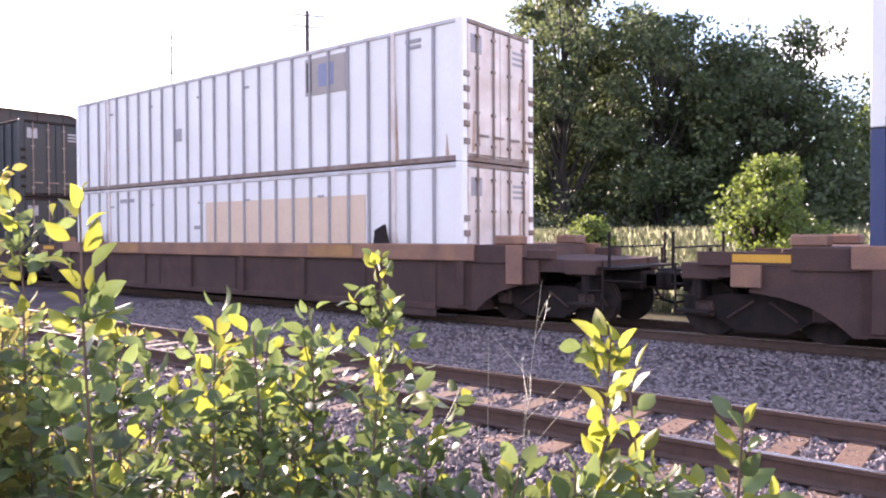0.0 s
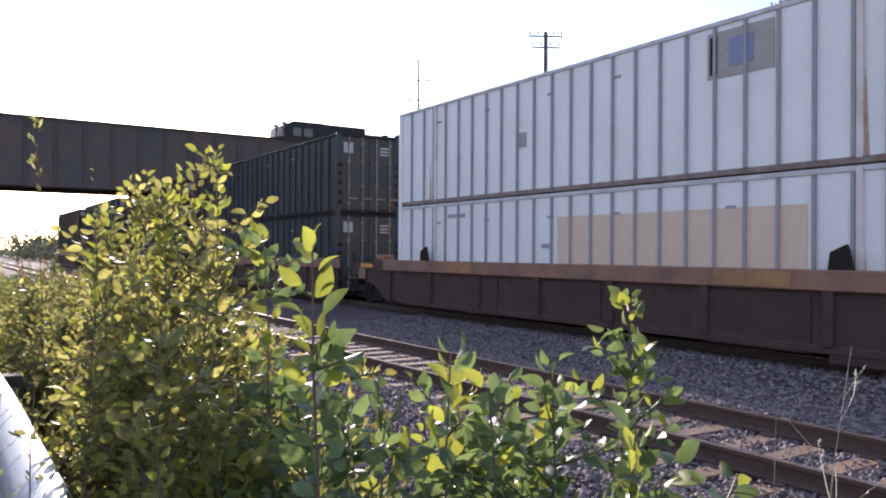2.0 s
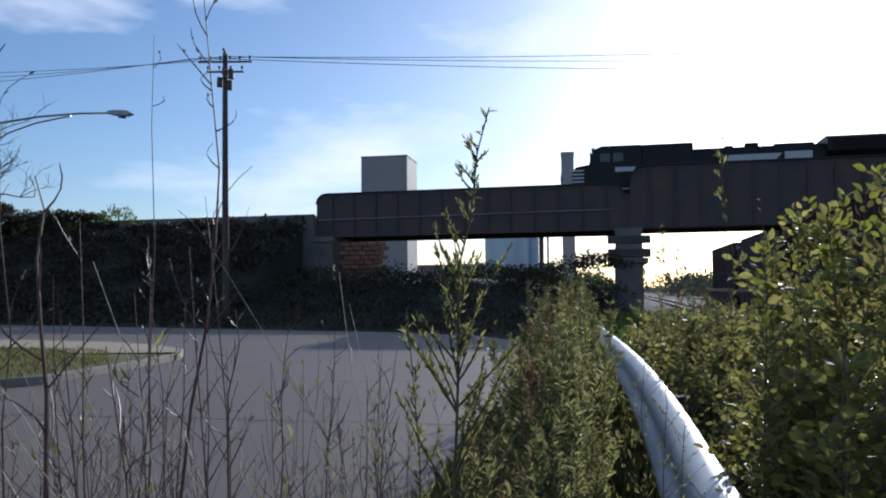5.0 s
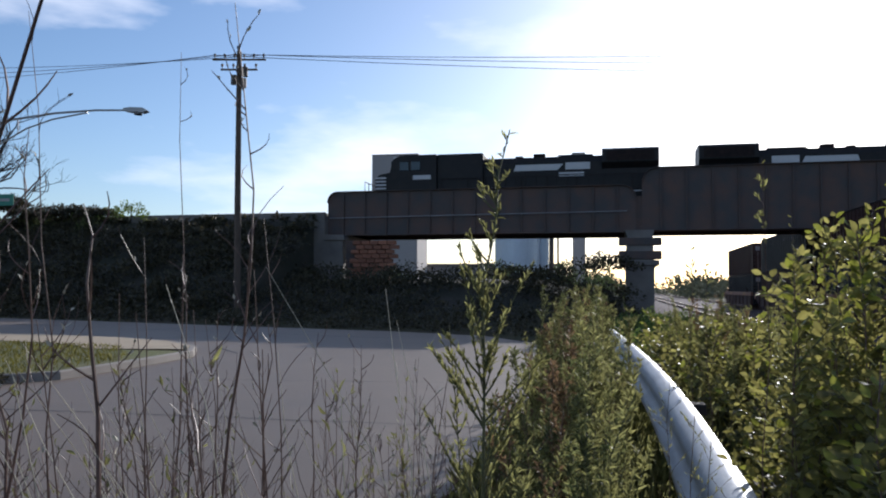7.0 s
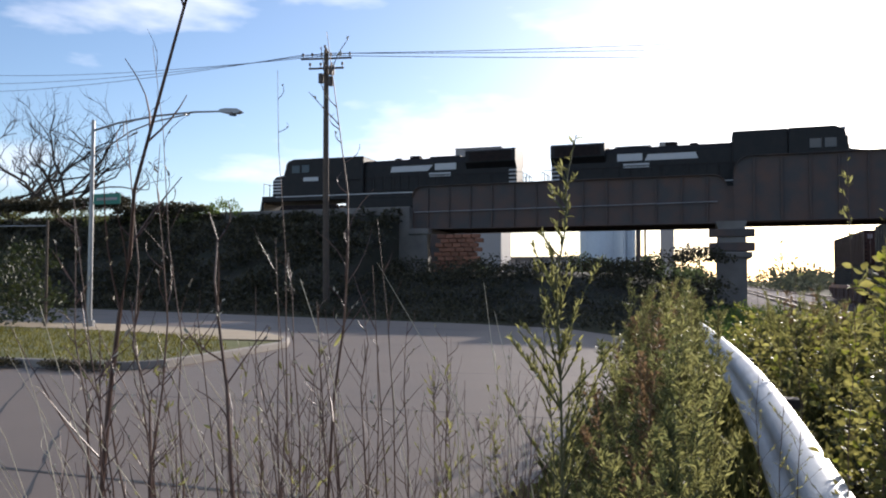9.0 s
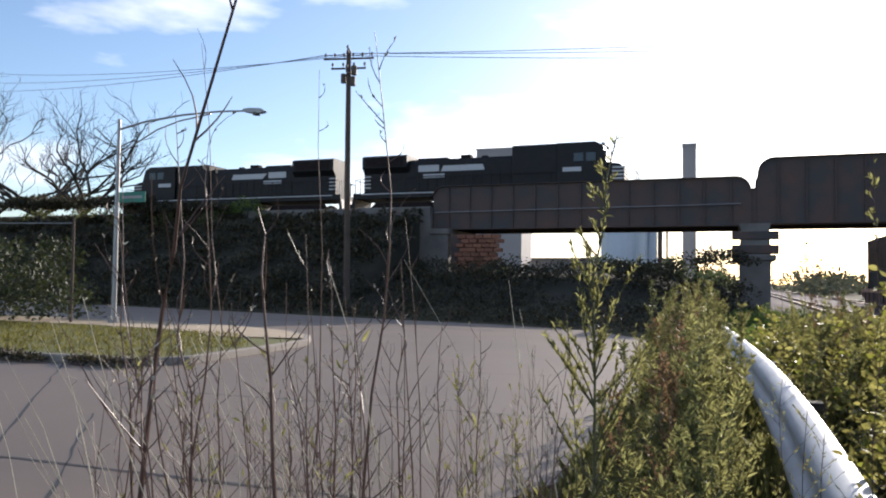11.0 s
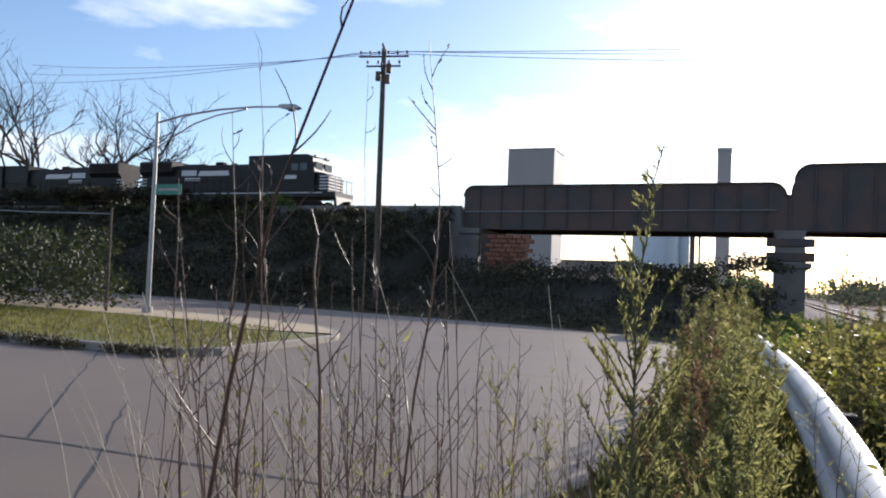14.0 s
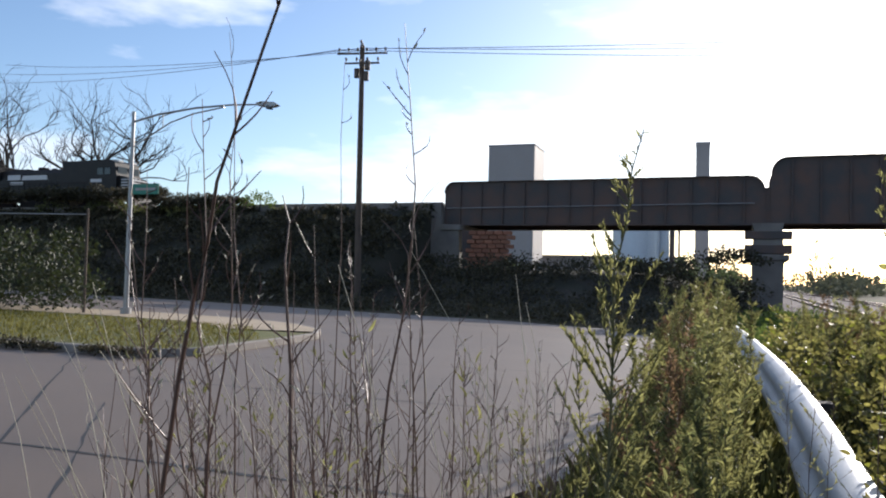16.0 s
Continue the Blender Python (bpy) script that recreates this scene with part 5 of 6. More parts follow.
def make_trees():
    label = "broad dark-green deciduous tree in a dense row"
    kinds = [crown_tree("tree", label, pose(48.2, 13.6, 0.6), 13.4, 10.0, 1.5, 17000, 0.30, M_leaf_far, 31, "row of trees behind the tracks"),
             crown_tree("tree", label, pose(46.5, 19.8, 0.6), 15.4, 10.5, 1.7, 19000, 0.30, M_leaf_far, 32, "row of trees behind the tracks"),
             crown_tree("tree", label, pose(44.0, 25.5, 0.6), 20.0, 9.5, 2.0, 19000, 0.32, M_leaf_far, 33, "row of trees behind the tracks")]
    for k, (x, y, s, a) in enumerate(((53, 16.2, 0, 70), (50.5, 17.2, 0, 250), (52.5, 23, 1, 120), (51, 30, 2, 150), (76, -1.5, 0, 30), (75, -9, 0, 90), (76, 8.0, 0, 210), (60.0, 7.2, 0, 160), (57, 31, 2, 170), (70, -20, 0, 60))):
        copy_thing(kinds[s], pose(x, y, 0.6, 0, 0, a))
    crown_tree("tree", "lower mid-green tree at the end of the row", pose(58, 11.2, 0.9), 9.0, 8.0, 0.8, 7000, 0.36, M_leaf_bush, 36, "row of trees behind the tracks")
    # understorey that closes the foot of the row
    r = np.random.default_rng(40)
    pts, dirs = [], []
    for _ in range(360):
        c = np.array([r.uniform(42.0, 56), r.uniform(-14, 46), r.uniform(0.9, 5.6)])
        d = unit(70, r)
        pts.append(c + d * np.array([1.5, 1.5, 1.3]) * r.uniform(0.5, 1, (70, 1)))
        dirs.append(d + unit(70, r))
    tagged(leaves_mesh("understorey", np.concatenate(pts), 0.36, M_leaf_far, None, 0.6, np.concatenate(dirs), r, folded=False), "dense dark shrubs at the foot of the trees", "undergrowth", kind="stuff")
    for x, y, h, w, n, seed in ((23.4, 6.9, 4.05, 2.9, 6500, 51), (25.5, 13.6, 2.5, 1.8, 2400, 52), (29, 2.0, 2.6, 3.2, 2500, 53), (22.6, 5.5, 2.2, 2.2, 2600, 54)):
        crown_tree("young_tree", "bright green bushy young tree in tall grass", pose(x, y, -0.3), h, w, 0.3, n, 0.15, M_leaf_bush, seed, "young trees by the tracks")
    # far woods along the horizon and at the end of the line
    pts, dirs = [], []
    for _ in range(620):
        a = r.uniform(-75, 66)
        dist = r.uniform(170, 320)
        c = np.array([math.sin(radians(a)) * dist, math.cos(radians(a)) * dist, r.uniform(-1.0, 2.6)])
        if abs(c[0] - 9) < 7 and dist < 290:
            continue
        d = unit(230, r)
        pts.append(c + d * np.array([7, 7, 3.0]) * r.uniform(0.3, 1, (230, 1)))
        dirs.append(d)
    tagged(leaves_mesh("far_woods", np.concatenate(pts), 1.0, M_leaf_hazed, None, 0.7, np.concatenate(dirs), r, folded=False), "distant belt of green woods", "woods", kind="stuff")
    # trees beyond the bridge
    for x, y, s in ((-10.5, 74, 0), (-3.5, 70, 0), (-27, 90, 0)):
        copy_thing(kinds[s], pose(x, y, -9.6 if x < 0 else -4, 0, 0, x * 20))
    # tall pale grass behind the tracks
    n = 70000
    x, y = r.uniform(18.5, 43, n), r.uniform(-14, 34, n)
    p = np.stack([x, y, np.array([ground_z(a, 0) for a in x]) - 0.03], 1)
    up = np.stack([r.normal(0, 0.22, n), r.normal(0, 0.22, n), np.ones(n)], 1)
    tagged(leaves_mesh("tall_grass", p, 0.85, M_grass, None, 0.017, up, r, folded=False), "tall pale dry grass behind the tracks", "grass", kind="stuff")
    # a thin post and a slack pale cable before the hedge
    stay = thing("cable_post", "thin grey post with a slack pale cable before the hedge", "post", pose(-20.3, 19.0, 0.1))
    part("post", tube([(0, 0, 0), (0, 0, 3.5)], [0.05, 0.04], 8), M_pole, stay)
    part("cable", tube([(0, 0, 3.3), (-3.0, -0.9, 3.28), (-6.0, -1.8, 3.36), (-12.0, -3.6, 3.6)], 0.022, 6), M_lamp_metal, stay, "slack pale cable")
    # dark fence posts
    fence = thing("fence", "row of dark thin steel fence posts in the grass", "fence", pose(20.5, 0, -0.35))
    post = part("post", box(-0.04, 0.04, -0.04, 0.04, 0, 1.55, 0.008), M_dark, fence)
    post.location.y = 2.0
    for k in range(1, 9):
        again("post", post, pose(0, 2.0 + 1.35 * k, 0), fence)


def make_guardrail():
    rail = thing("guard_rail", "galvanised W-beam crash barrier leaning back on dark posts", "guard rail")
    path = [Vector((x, y, 0)) for x, y in ((0.60, -6), (0.56, -2), (0.53, 1.5), (0.52, 4.0), (0.50, 6.0), (0.42, 8.5), (0.27, 11.2), (0.05, 14.2), (-0.20, 17.4))]
    fine = []
    for i in range(len(path) - 1):
        p0, p1, p2, p3 = path[max(i - 1, 0)], path[i], path[i + 1], path[min(i + 2, len(path) - 1)]
        for k in range(6):
            t = k / 6
            fine.append(0.5 * (2 * p1 + (p2 - p0) * t + (2 * p0 - 5 * p1 + 4 * p2 - p3) * t * t + (3 * p1 - p0 - 3 * p2 + p3) * t ** 3))
    fine.append(path[-1])
    # the beam leans back, pushed over, its top away from the road
    wave = [(0.20, 0.405), (0.215, 0.425), (0.225, 0.465), (0.25, 0.50), (0.24, 0.54), (0.195, 0.565), (0.165, 0.59), (0.16, 0.625), (0.175, 0.66), (0.165, 0.70), (0.13, 0.74), (0.07, 0.775), (0.01, 0.785), (-0.005, 0.765)]
    bm = bmesh.new()
    rings = []
    for i, p in enumerate(fine):
        t = (fine[min(i + 1, len(fine) - 1)] - fine[max(i - 1, 0)]).normalized()
        n = Vector((-t.y, t.x, 0))
        keep = 1.0 - 0.5 * smoothstep(len(fine) - 14, len(fine) - 1, i)      # the buried end is crushed flat
        outer = [p + n * u * keep + Vector((0, 0, 0.785 - (0.785 - v) * keep)) for u, v in wave]
        inner = [p + n * (u * keep - 0.006) + Vector((0, 0, 0.785 - (0.785 - v) * keep)) for u, v in wave[::-1]]
        rings.append([bm.verts.new(v) for v in outer + inner])
    m = len(rings[0])
    for a, b in zip(rings, rings[1:]):
        for k in range(m):
            bm.faces.new((a[k], b[k], b[(k + 1) % m], a[(k + 1) % m]))
    bmesh.ops.recalc_face_normals(bm, faces=bm.faces)
    part("beam", bm, M_galv, rail, "dull galvanised W-beam", smooth=True)
    for i in range(3, len(fine), 8):
        p = fine[i]
        part("post", box(p.x + 0.06, p.x + 0.22, p.y - 0.09, p.y + 0.09, -0.4, 0.66, 0.01), M_postwood, rail, "dark wooden post")
        bm = disc(p.x - 0.005, p.y, 0.63, 0.022, 0.03, "x", 8)
        part("bolt", bm, M_rail_side, rail)


# ---- near plants ----
def curved(base, tip, bow, n=8):
    b, t = Vector(base), Vector(tip)
    side = Vector((t.y - b.y, b.x - t.x, 0.0)) + Vector((0.3, 0.5, 0.0))
    side = side.normalized() * bow
    return [b.lerp(t, k / n) + side * math.sin(math.pi * k / n) for k in range(n + 1)]


def make_shrub(x, y, top, size=0.06, branches=8, seed=0, young=0.4, spread=0.25, z0=-0.25, lean=0.1):
    """A leafy shrub: stem, side branches, and broad oval leaves set along them, the youngest at the tips."""
    q, r = random.Random(seed), np.random.default_rng(seed)
    sh = thing("shrub", "leafy green shrub with broad oval leaves beside the crash barrier", "shrub", pose(x, y, z0), group="shrubs beside the barrier")
    h = top - z0
    bx, by = q.uniform(-lean, lean), q.uniform(-lean, lean)
    main = [p + Vector((q.uniform(-1, 1), q.uniform(-1, 1), 0)) * 0.014 if 0 < i < 8 else p for i, p in enumerate(curved((bx, by, 0), (0, 0, h), q.uniform(-0.12, 0.12)))]
    part("stem", tube(main, [0.0055 - 0.0035 * k / 8 for k in range(9)], 6), M_stem, sh)
    old_p, old_d, new_p, new_d = [], [], [], []
    bm = bmesh.new()
    limbs = [(main, 0.45, 1.0)]
    for k in range(branches):
        f = 1 - 0.72 * q.random() ** 0.8
        u = min(f * 8, 7.9)
        p = main[int(u)].lerp(main[int(u) + 1], u % 1)
        a = k * 2.4 + q.uniform(-0.5, 0.5)
        ln = spread * q.uniform(0.45, 1.2) * (1.45 - f)
        tip = p + Vector((math.cos(a) * ln, math.sin(a) * ln, ln * q.uniform(0.1, 1.2)))
        b = curved(p, tip, q.uniform(-0.03, 0.03), 5)
        tube(b, [0.004 - 0.0005 * j for j in range(6)], 4, bm)
        limbs.append((b, 0.15, q.uniform(0.6, 1.0)))
    tagged(part("branchwork", bm, M_stem_green, sh), kind="stuff")
    for pts, start, vigour in limbs:
        total = sum((b - a).length for a, b in zip(pts, pts[1:]))
        n = max(7, int(total * (1 - start) / (size * (0.17 if young > 0.9 else 0.29))))
        for j in range(n):
            f = start + (1 - start) * j / (n - 1)
            u = f * (len(pts) - 1)
            i = min(int(u), len(pts) - 2)
            p = pts[i].lerp(pts[i + 1], u - i)
            d = (pts[i + 1] - pts[i]).normalized()
            a = j * 2.4 + q.uniform(-0.9, 0.9)
            out = Vector((math.cos(a), math.sin(a), q.uniform(-0.5, 0.3)))
            way = (out * (1.0 - 0.35 * f) + d * (0.2 + 0.6 * f)).normalized()
            fresh = q.random() < (young * vigour if f > (0.84 if young < 0.9 else 0.5) else 0.02)
            (new_p if fresh else old_p).append(p + out * q.uniform(0.004, 0.02))
            (new_d if fresh else old_d).append(way)
    if old_p:
        # farther shrubs take the leaf that has the glare in its colour
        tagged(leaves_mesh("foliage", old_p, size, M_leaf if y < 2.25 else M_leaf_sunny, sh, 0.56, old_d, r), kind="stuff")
    if new_p:
        tagged(leaves_mesh("young_foliage", new_p, size * 1.05, M_leaf_young, sh, 0.56, new_d, r, label="fresh yellow-green leaves"), kind="stuff")
    return sh


def make_weed(base, tip, radius, seed, twigs=8, leafy=0.0, straw=False, bow=0.05, label="", size=0.03, reach=0.2, via=(), steep=1.0, taper=0.84):
    """A tall stalk with thin side twigs; leafy: how densely narrow leaves cover it."""
    q, r = random.Random(seed), np.random.default_rng(seed)
    x, y, z = base
    w = thing("weed", label or "tall dry brown weed stalk with thin twigs", "weed", pose(x, y, z), group="roadside weeds")
    top = Vector(tip) - Vector(base)
    pts = curved((0, 0, 0), top, bow)
    if via:
        knots = [Vector((0, 0, 0))] + [Vector(v) - Vector(base) for v in via] + [top]
        pts = []
        for k in range(9):
            u = k / 8 * (len(knots) - 1)
            i = min(int(u), len(knots) - 2)
            p0, p1, p2, p3, f = knots[max(i - 1, 0)], knots[i], knots[i + 1], knots[min(i + 2, len(knots) - 1)], u - i
            pts.append(0.5 * (2 * p1 + (p2 - p0) * f + (2 * p0 - 5 * p1 + 4 * p2 - p3) * f * f + (3 * p1 - p0 - 3 * p2 + p3) * f ** 3))
    jit = [p + Vector((q.uniform(-1, 1), q.uniform(-1, 1), 0)) * 0.012 if 0 < i < 8 else p for i, p in enumerate(pts)]
    mat = M_straw if straw else M_stem if leafy < 0.5 else M_stem_green
    part("stalk", tube(jit, [radius * (1 - (0.7 if leafy > 0.5 else taper) * k / 8) for k in range(9)], 6), mat, w)
    bm, lp, ld = bmesh.new(), [], []
    for k in range(twigs):
        f = q.uniform(0.25, 0.97)
        u = f * 8
        i = min(int(u), 7)
        p = jit[i].lerp(jit[i + 1], u - i)
        a = k * 2.4 + q.uniform(-0.5, 0.5)
        ln = top.length * q.uniform(0.3, 1.0) * reach * (1.25 - f if leafy < 0.4 else 1.45 * (1.03 - f))
        tw = curved(p, p + Vector((math.cos(a) * ln * 0.8 / steep, math.sin(a) * ln * 0.8 / steep, ln * q.uniform(0.5, 1.1) * steep)), q.uniform(-0.02, 0.02), 4)
        thin = radius * (1.7 if leafy > 0.9 else 1.0)
        tube(tw, [thin * 0.32, thin * 0.28, thin * 0.24, thin * 0.19, thin * 0.12], 4, bm)
        way = tw[-1] - tw[0]
        for j in range(int(ln * 230 * leafy) if leafy > 0.9 else int(12 * leafy) + (2 if q.random() < 0.5 else 0)):
            s = q.uniform(0.2, 1)
            c = tw[min(int(s * 4), 3)].lerp(tw[min(int(s * 4) + 1, 4)], s * 4 % 1)
            lp.append(c)
            ld.append(way / max(ln, 1e-4) * 0.9 + Vector((q.uniform(-1, 1), q.uniform(-1, 1), q.uniform(-0.2, 0.8))) * 0.7)
    if twigs:
        tagged(part("twigwork", bm, mat, w), kind="stuff")
    else:
        bm.free()
    for j in range(int(70 * leafy)):
        f = 1 - 0.85 * q.random() ** 0.95
        u = f * 8
        i = min(int(u), 7)
        lp.append(jit[i].lerp(jit[i + 1], u - i))
        ld.append((q.uniform(-1, 1), q.uniform(-1, 1), q.uniform(0.1, 1.2)))
    if lp:
        tagged(leaves_mesh("foliage", lp, size if leafy else 0.013, M_weed if leafy else M_straw, w, 0.24 if leafy else 0.4, ld, r), kind="stuff")
    return w


THICKET = ((M_weed, 0.2, "upright yellow-green leafy weed by the crash barrier"), (M_weed_dark, 0.2, "upright dark green leafy weed by the crash barrier"),
           (M_weed_dry, 0.3, "upright brown withered weed by the crash barrier"))


def thicket_shape(h, q, wide, origin=(0, 0, 0)):
    """Lines of an upright leafy weed: stalk, twigs, and the places and ways of its narrow leaves."""
    o = Vector(origin)
    tip = o + Vector((q.uniform(-0.1, 0.1), q.uniform(-0.1, 0.1), h))
    stalk = curved(o, tip, q.uniform(-0.05, 0.05))
    limbs = [(stalk, 0.08, int(110 * h))]
    for k in range(q.randint(5, 10)):
        f = q.uniform(0.4, 0.95)
        u = f * 8
        p = stalk[int(u)].lerp(stalk[min(int(u) + 1, 8)], u % 1)
        a, ln = q.uniform(0, 6.28), q.uniform(0.10, 0.30) * (1.3 - f) * 1.6
        b = curved(p, p + Vector((math.cos(a) * ln * wide, math.sin(a) * ln * wide, ln)), q.uniform(-0.02, 0.02), 4)
        limbs.append((b, 0.1, int(ln * 200)))
    places, ways = [], []
    for line, start, n in limbs:
        for j in range(n):
            u = (start + (1 - start) * q.random() ** 0.8) * (len(line) - 1)
            i = min(int(u), len(line) - 2)
            places.append(line[i].lerp(line[i + 1], u - i))
            a = q.uniform(0, 6.28)
            ways.append((math.cos(a), math.sin(a), q.uniform(0.2, 1.7)))
    return stalk, [b for b, _, _ in limbs[1:]], places, ways


def make_thicket(plan, q):
    """The nearer weeds as things of their own, the farther ones joined."""
    rest = {0: ([], []), 1: ([], []), 2: ([], [])}
    stems = bmesh.new()
    for k, (x, y, h) in enumerate(plan):
        kind = q.choice((0, 0, 0, 0, 1, 1, 2))
        mat, aspect, label = THICKET[kind]
        far = y > 4.0
        stalk, twigs, places, ways = thicket_shape(h, q, 0.42, (x, y, -0.02) if far else (0, 0, 0))
        if far:
            tube(stalk[::2], [0.0042, 0.0035, 0.0028, 0.002, 0.0013], 4, stems)
            rest[kind][0].extend(places)
            rest[kind][1].extend(ways)
            continue
        w = thing("weed", label, "weed", pose(x, y, -0.02), group="roadside weeds")
        part("stalk", tube(stalk, [0.0042 * (1 - 0.7 * k / 8) for k in range(9)], 5), M_stem if kind == 2 else M_stem_green, w)
        bm = bmesh.new()
        for b in twigs:
            tube(b, [0.002, 0.0018, 0.0016, 0.0013, 0.001], 4, bm)
        tagged(part("twigwork", bm, M_stem_green, w), kind="stuff")
        tagged(leaves_mesh("foliage", places, 0.026 if kind == 2 else 0.034, mat, w, aspect, ways, np.random.default_rng(2000 + k)), kind="stuff")
    tagged(link("thicket_stems", stems, M_stem), "brown stems of the weeds along the barrier", "weeds", kind="stuff")
    for kind, (places, ways) in rest.items():
        tagged(leaves_mesh("thicket", places, 0.048, THICKET[kind][0], None, 0.2, ways, np.random.default_rng(60 + kind), folded=False), ("yellow-green", "dark green", "withered brown")[kind] + " leaves of weeds along the barrier", "weeds", kind="stuff")


STALKS = []      # the tall stalks that lean in the wind


def make_near_plants():
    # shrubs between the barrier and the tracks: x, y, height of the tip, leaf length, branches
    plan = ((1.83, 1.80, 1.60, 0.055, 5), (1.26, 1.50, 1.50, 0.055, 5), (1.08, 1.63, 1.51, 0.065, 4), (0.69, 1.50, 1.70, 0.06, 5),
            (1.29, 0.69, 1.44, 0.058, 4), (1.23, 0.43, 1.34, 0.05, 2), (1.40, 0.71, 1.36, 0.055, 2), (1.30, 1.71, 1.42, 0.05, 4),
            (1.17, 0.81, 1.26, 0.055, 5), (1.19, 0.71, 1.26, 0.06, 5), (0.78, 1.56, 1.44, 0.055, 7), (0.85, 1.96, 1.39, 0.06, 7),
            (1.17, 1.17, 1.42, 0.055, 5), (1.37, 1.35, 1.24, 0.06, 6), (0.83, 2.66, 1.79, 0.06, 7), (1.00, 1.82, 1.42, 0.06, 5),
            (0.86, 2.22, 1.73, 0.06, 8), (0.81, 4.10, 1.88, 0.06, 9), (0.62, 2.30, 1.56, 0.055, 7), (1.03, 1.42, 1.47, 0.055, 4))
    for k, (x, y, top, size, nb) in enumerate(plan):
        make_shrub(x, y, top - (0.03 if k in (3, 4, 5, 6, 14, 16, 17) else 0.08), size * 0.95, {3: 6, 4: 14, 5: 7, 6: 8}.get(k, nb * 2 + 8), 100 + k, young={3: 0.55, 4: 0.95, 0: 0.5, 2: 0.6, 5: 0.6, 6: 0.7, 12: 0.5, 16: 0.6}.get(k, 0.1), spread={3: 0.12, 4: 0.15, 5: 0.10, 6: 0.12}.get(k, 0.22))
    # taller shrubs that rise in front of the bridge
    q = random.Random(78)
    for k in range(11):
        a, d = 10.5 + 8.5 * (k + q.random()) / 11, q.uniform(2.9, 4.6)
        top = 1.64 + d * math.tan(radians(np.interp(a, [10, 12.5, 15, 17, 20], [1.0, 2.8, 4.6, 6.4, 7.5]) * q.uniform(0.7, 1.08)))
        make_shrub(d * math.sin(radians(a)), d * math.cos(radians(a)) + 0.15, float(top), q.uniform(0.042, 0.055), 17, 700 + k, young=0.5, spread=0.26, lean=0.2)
    q = random.Random(77)
    for k in range(44):
        y = q.uniform(2.3, 4.8)
        x = q.uniform(0.8, max(0.95, 0.36 * y))
        make_shrub(x, y, q.uniform(0.95, 1.3) + 0.4 * (x < 0.28 * y) * q.random(), q.uniform(0.042, 0.058), 19, 300 + k, young=0.3, spread=0.36, lean=0.3)
    for k in range(34):
        y = q.uniform(4.8, 10.0)
        make_shrub(q.uniform(0.85, 2.4), y, q.uniform(0.75, 1.35), q.uniform(0.06, 0.075), 16, 360 + k, young=0.3, spread=0.4, lean=0.3)
    for k in range(34):
        y = q.uniform(0.2, 2.4)
        make_shrub(q.uniform(0.85, 1.2) + 0.2 * y * q.random(), y, q.uniform(0.8, 1.05) + 0.12 * y, q.uniform(0.038, 0.052), 15, 400 + k, young=0.35, spread=0.28, lean=0.25)
    for k in range(26):
        make_shrub(q.uniform(0.7, 2.6), q.uniform(10.0, 18.0), q.uniform(0.6, 1.2), 0.085, 16, 450 + k, young=0.25, spread=0.5, lean=0.3)
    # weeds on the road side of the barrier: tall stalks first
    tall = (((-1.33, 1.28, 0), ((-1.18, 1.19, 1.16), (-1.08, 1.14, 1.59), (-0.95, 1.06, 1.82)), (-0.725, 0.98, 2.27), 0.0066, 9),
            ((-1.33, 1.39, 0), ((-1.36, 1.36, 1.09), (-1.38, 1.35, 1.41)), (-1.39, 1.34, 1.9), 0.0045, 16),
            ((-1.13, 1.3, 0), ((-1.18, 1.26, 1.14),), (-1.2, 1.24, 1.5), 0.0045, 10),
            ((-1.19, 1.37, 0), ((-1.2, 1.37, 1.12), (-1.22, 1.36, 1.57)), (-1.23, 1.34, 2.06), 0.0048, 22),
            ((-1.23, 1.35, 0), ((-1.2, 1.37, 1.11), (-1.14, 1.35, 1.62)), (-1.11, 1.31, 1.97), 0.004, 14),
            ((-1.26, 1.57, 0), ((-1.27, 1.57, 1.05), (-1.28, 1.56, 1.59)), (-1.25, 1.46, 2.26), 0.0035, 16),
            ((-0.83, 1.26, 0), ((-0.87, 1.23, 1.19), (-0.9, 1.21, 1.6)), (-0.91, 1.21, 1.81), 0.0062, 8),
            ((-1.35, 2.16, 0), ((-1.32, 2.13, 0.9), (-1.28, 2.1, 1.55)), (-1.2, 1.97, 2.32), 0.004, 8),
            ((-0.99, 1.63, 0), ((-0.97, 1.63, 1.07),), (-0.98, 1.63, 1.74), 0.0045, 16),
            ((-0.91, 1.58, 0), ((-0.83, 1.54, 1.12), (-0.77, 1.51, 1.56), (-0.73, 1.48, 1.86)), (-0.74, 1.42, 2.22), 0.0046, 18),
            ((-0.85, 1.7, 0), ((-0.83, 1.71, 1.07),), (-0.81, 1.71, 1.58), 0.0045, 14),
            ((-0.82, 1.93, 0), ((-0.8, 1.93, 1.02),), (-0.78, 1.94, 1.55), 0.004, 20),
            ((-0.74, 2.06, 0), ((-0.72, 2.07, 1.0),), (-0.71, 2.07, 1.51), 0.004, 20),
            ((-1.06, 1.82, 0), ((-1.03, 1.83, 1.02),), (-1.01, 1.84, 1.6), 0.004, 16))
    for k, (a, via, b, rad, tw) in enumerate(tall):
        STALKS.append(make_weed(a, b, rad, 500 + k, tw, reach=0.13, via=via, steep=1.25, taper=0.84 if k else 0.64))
    leafy_label = "tall green weed with narrow leaves and a seed head"
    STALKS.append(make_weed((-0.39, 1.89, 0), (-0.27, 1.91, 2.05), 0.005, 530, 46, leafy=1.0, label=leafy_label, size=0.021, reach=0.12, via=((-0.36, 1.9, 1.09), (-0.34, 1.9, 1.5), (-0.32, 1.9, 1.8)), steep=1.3))
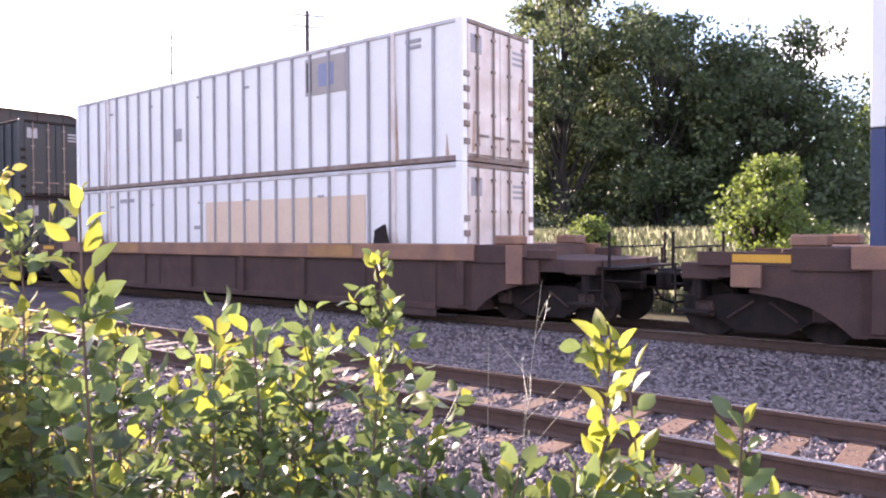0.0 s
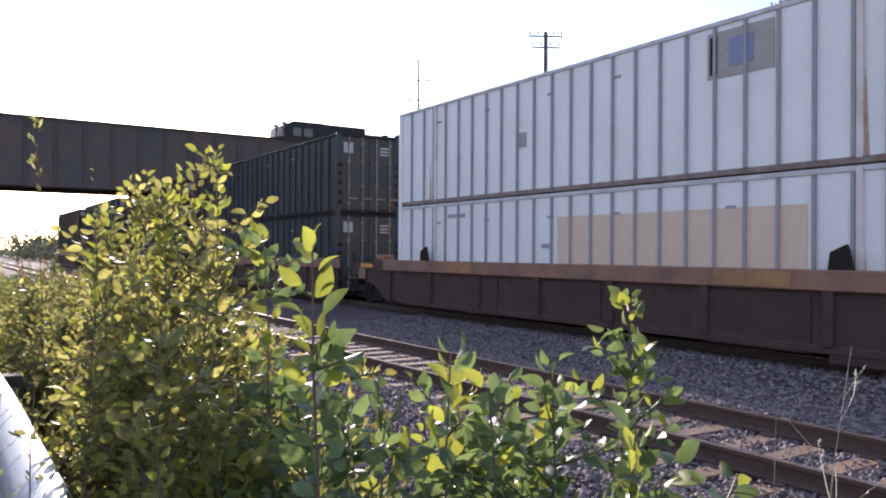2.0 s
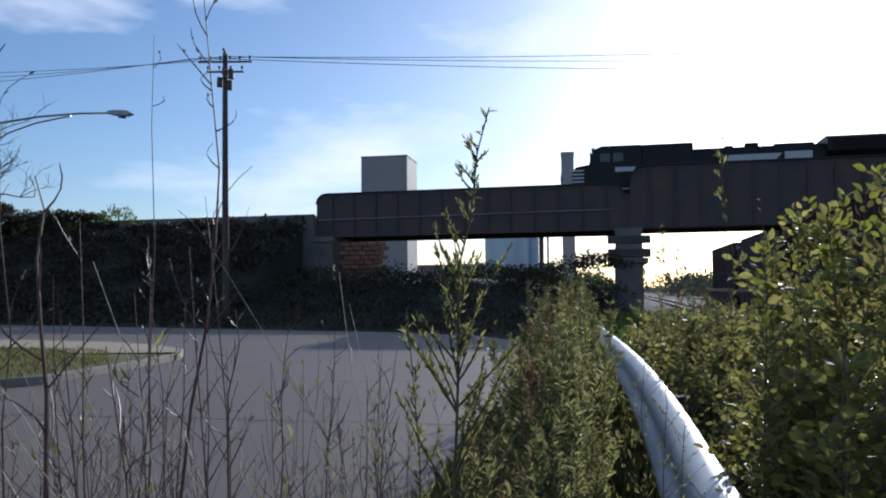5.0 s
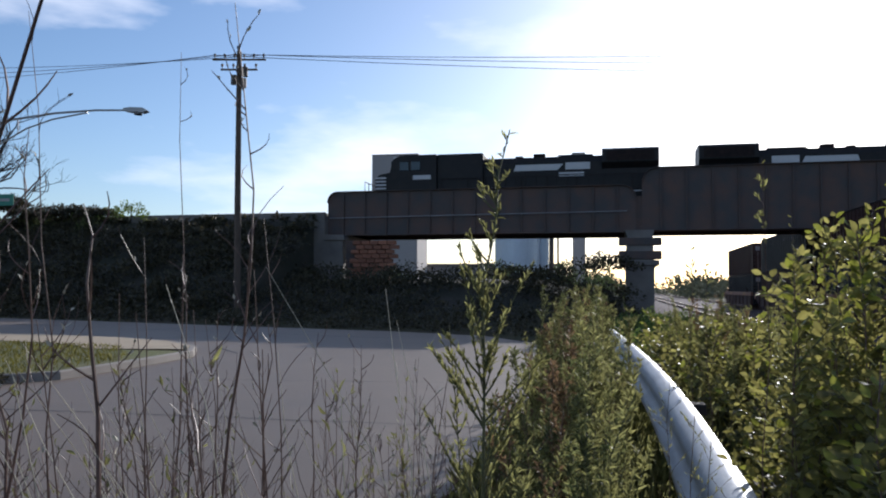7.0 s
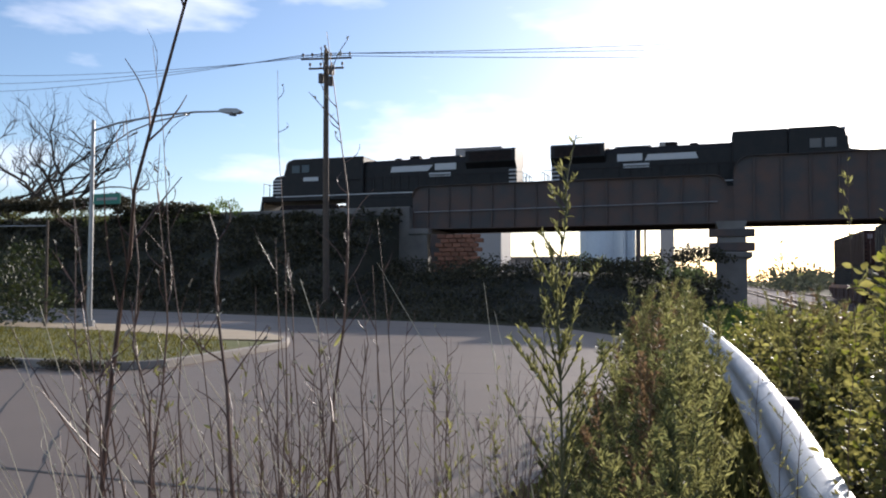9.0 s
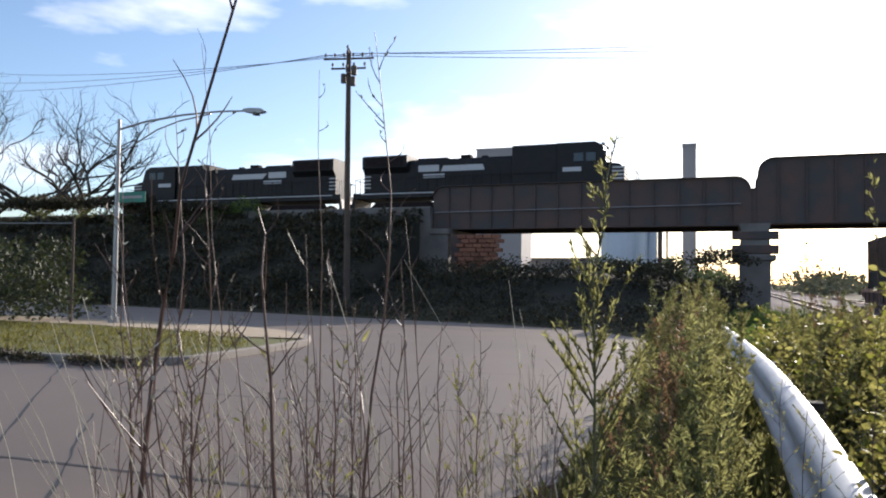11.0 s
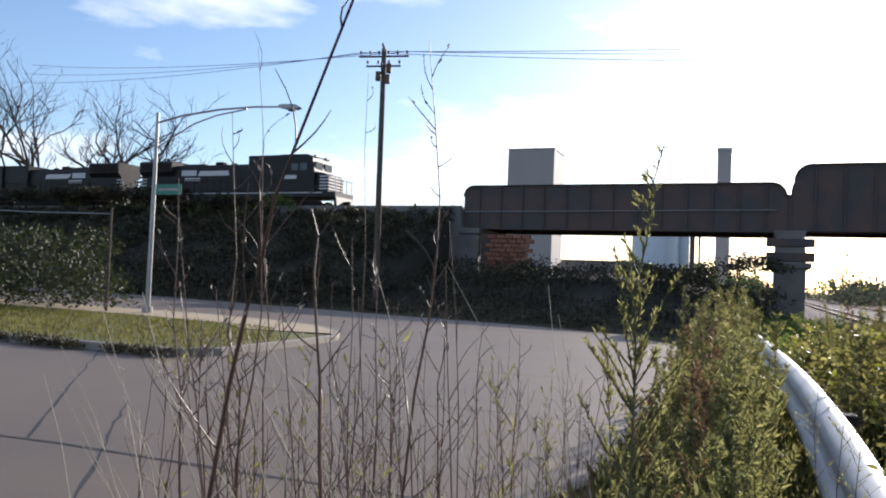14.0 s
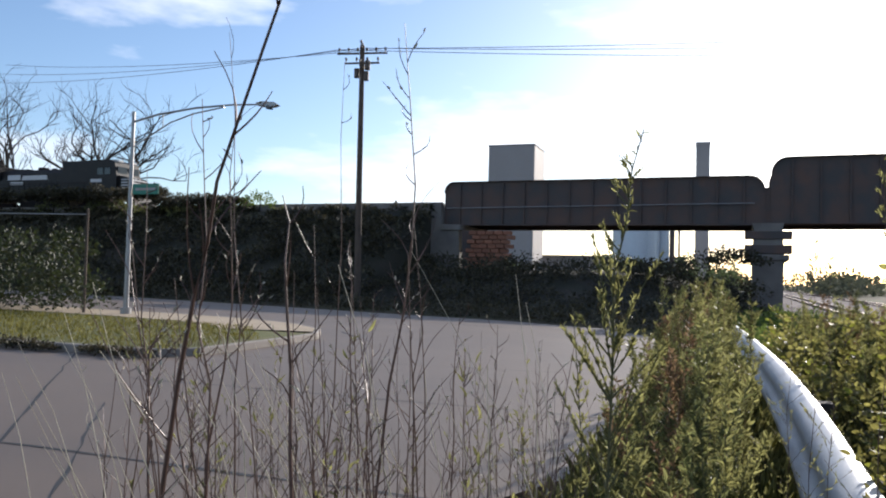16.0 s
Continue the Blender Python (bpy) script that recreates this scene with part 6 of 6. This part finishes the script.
    make_weed((-0.45, 2.03, 0), (-0.48, 2.03, 1.57), 0.004, 531, 40, leafy=1.0, label=leafy_label, size=0.021, reach=0.12, steep=1.3)
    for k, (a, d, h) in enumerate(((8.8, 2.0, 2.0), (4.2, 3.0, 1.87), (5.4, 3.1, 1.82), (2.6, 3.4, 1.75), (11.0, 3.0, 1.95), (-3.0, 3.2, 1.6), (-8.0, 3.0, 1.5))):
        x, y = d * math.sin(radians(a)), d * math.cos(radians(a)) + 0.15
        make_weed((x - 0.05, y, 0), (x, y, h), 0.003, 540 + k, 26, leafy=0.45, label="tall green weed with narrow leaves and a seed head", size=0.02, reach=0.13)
    for k in range(18):
        a, d = radians(q.uniform(23, 48)), q.uniform(1.35, 2.1)
        x, y = -d * math.sin(a), d * math.cos(a) - 0.1
        make_weed((x, y, 0), (x + q.uniform(-0.12, 0.12), y + q.uniform(-0.1, 0.1), q.uniform(1.45, 1.82)), q.uniform(0.0035, 0.005), 900 + k, 14, reach=0.2, steep=1.25)
    for k, (x, y, tx, ty, h) in enumerate(((1.30, 0.95, 1.42, 0.92, 1.50), (1.34, 0.99, 1.36, 1.02, 1.38), (1.28, 0.90, 1.33, 0.90, 1.30))):
        make_weed((x, y, -0.25), (tx, ty, h), 0.002, 630 + k, 16, straw=True, label="dead grey-brown twiggy stalk among the shrubs")
    for k in range(75):
        x, y = q.uniform(-1.9, -0.45), q.uniform(1.5, 3.6)
        h = 1.65 - q.uniform(0.07, 0.3) * y
        make_weed((x, y, 0), (x + q.uniform(-0.12, 0.16), y + q.uniform(-0.1, 0.1), h), q.uniform(0.0028, 0.0045), 1540 + k, 16, reach=0.24, steep=1.25, leafy=q.choice((0, 0, 0.15)), bow=q.uniform(-0.05, 0.05))
    # bent straws, their paleness standing in for sunlight on twigs
    for k in range(26):
        x, y = q.uniform(-1.7, -0.7), q.uniform(1.1, 1.8)
        make_weed((x, y, 0), (x + q.uniform(-0.35, 0.25), y + q.uniform(-0.3, 0.3), q.uniform(1.2, 1.5)), 0.0036, 580 + k, 0, straw=True, bow=q.uniform(0.1, 0.3), label="pale bent dry straw among the weeds, coloured as if sunlit")
    for k in range(16):
        a, d = radians(q.uniform(14, 52)), q.uniform(1.3, 2.0)
        x, y = -d * math.sin(a), d * math.cos(a) - 0.1
        make_weed((x, y, 0), (x + q.uniform(-0.55, 0.3), y + q.uniform(-0.3, 0.3), q.uniform(1.35, 1.72)), 0.0036, 1700 + k, 3, straw=True, bow=q.uniform(0.1, 0.35), label="pale bent dry straw among the weeds, coloured as if sunlit", reach=0.1)
    # the thicket along the barrier, ragged towards the road
    plan = []
    for k in range(225):
        y = 1.9 + 11.5 * q.random() ** 1.55
        left = float(np.interp(y, [1.9, 3, 5, 10, 15], [-0.56, -0.68, -0.85, -1.15, -1.2]))
        right = float(np.interp(y, [1.9, 3, 5, 10, 15], [-0.07, -0.04, -0.02, -0.16, -0.32]))
        u = q.random() ** 0.62
        h = float(np.interp(y, [1.9, 3, 5, 8, 15], [1.12, 1.25, 1.4, 1.5, 1.5])) * (0.62 + 0.38 * min(1.0, u * 1.5 + 0.14 * max(0.0, y - 4.0))) * q.uniform(0.5, 1.16)
        plan.append((left + (right - left) * u, y, min(h, 1.7)))
    for k in range(50):
        plan.append((q.uniform(0.85, 1.9), q.uniform(5, 17), q.uniform(1.0, 1.6)))
    make_thicket(plan, q)

    # low grass that hides the soil of the verge
    r = np.random.default_rng(90)
    n = 15000
    y = r.uniform(0.5, 20, n) ** 1.0
    x = r.uniform(-2.2, 0.9, n)
    edge = np.interp(y, [0, 4, 6, 10, 16, 20], [-1.3, -1.25, -1.25, -1.1, -1.05, -1.4])
    x = np.maximum(x, edge + 0.04 + 0.3 * r.random(n))
    p = np.stack([x, y, np.zeros(n) - 0.02], 1)
    up = np.stack([r.normal(0, 0.35, n), r.normal(0, 0.35, n), np.ones(n)], 1)
    tagged(leaves_mesh("verge_grass", p, 0.34, M_weed, None, 0.05, up, r, folded=False), "rough olive grass on the verge by the barrier", "grass", kind="stuff")
    n = 9000
    y, x = r.uniform(0, 22, n), r.uniform(0.6, 3.0, n)
    p = np.stack([x, y, np.array([ground_z(a, 5) for a in x]) - 0.02], 1)
    up = np.stack([r.normal(0, 0.35, n), r.normal(0, 0.35, n), np.ones(n)], 1)
    tagged(leaves_mesh("bank_grass", p, 0.4, M_weed, None, 0.05, up, r, folded=False), "rough grass on the slope down to the tracks", "grass", kind="stuff")


make_ground()
make_road()
make_island()
make_tracks()
make_bridge()
make_banks()
bush_cover()
made = make_trains()
make_poles()
make_lamp()
make_buildings()
make_trees()
make_guardrail()
make_near_plants()
motions(made)
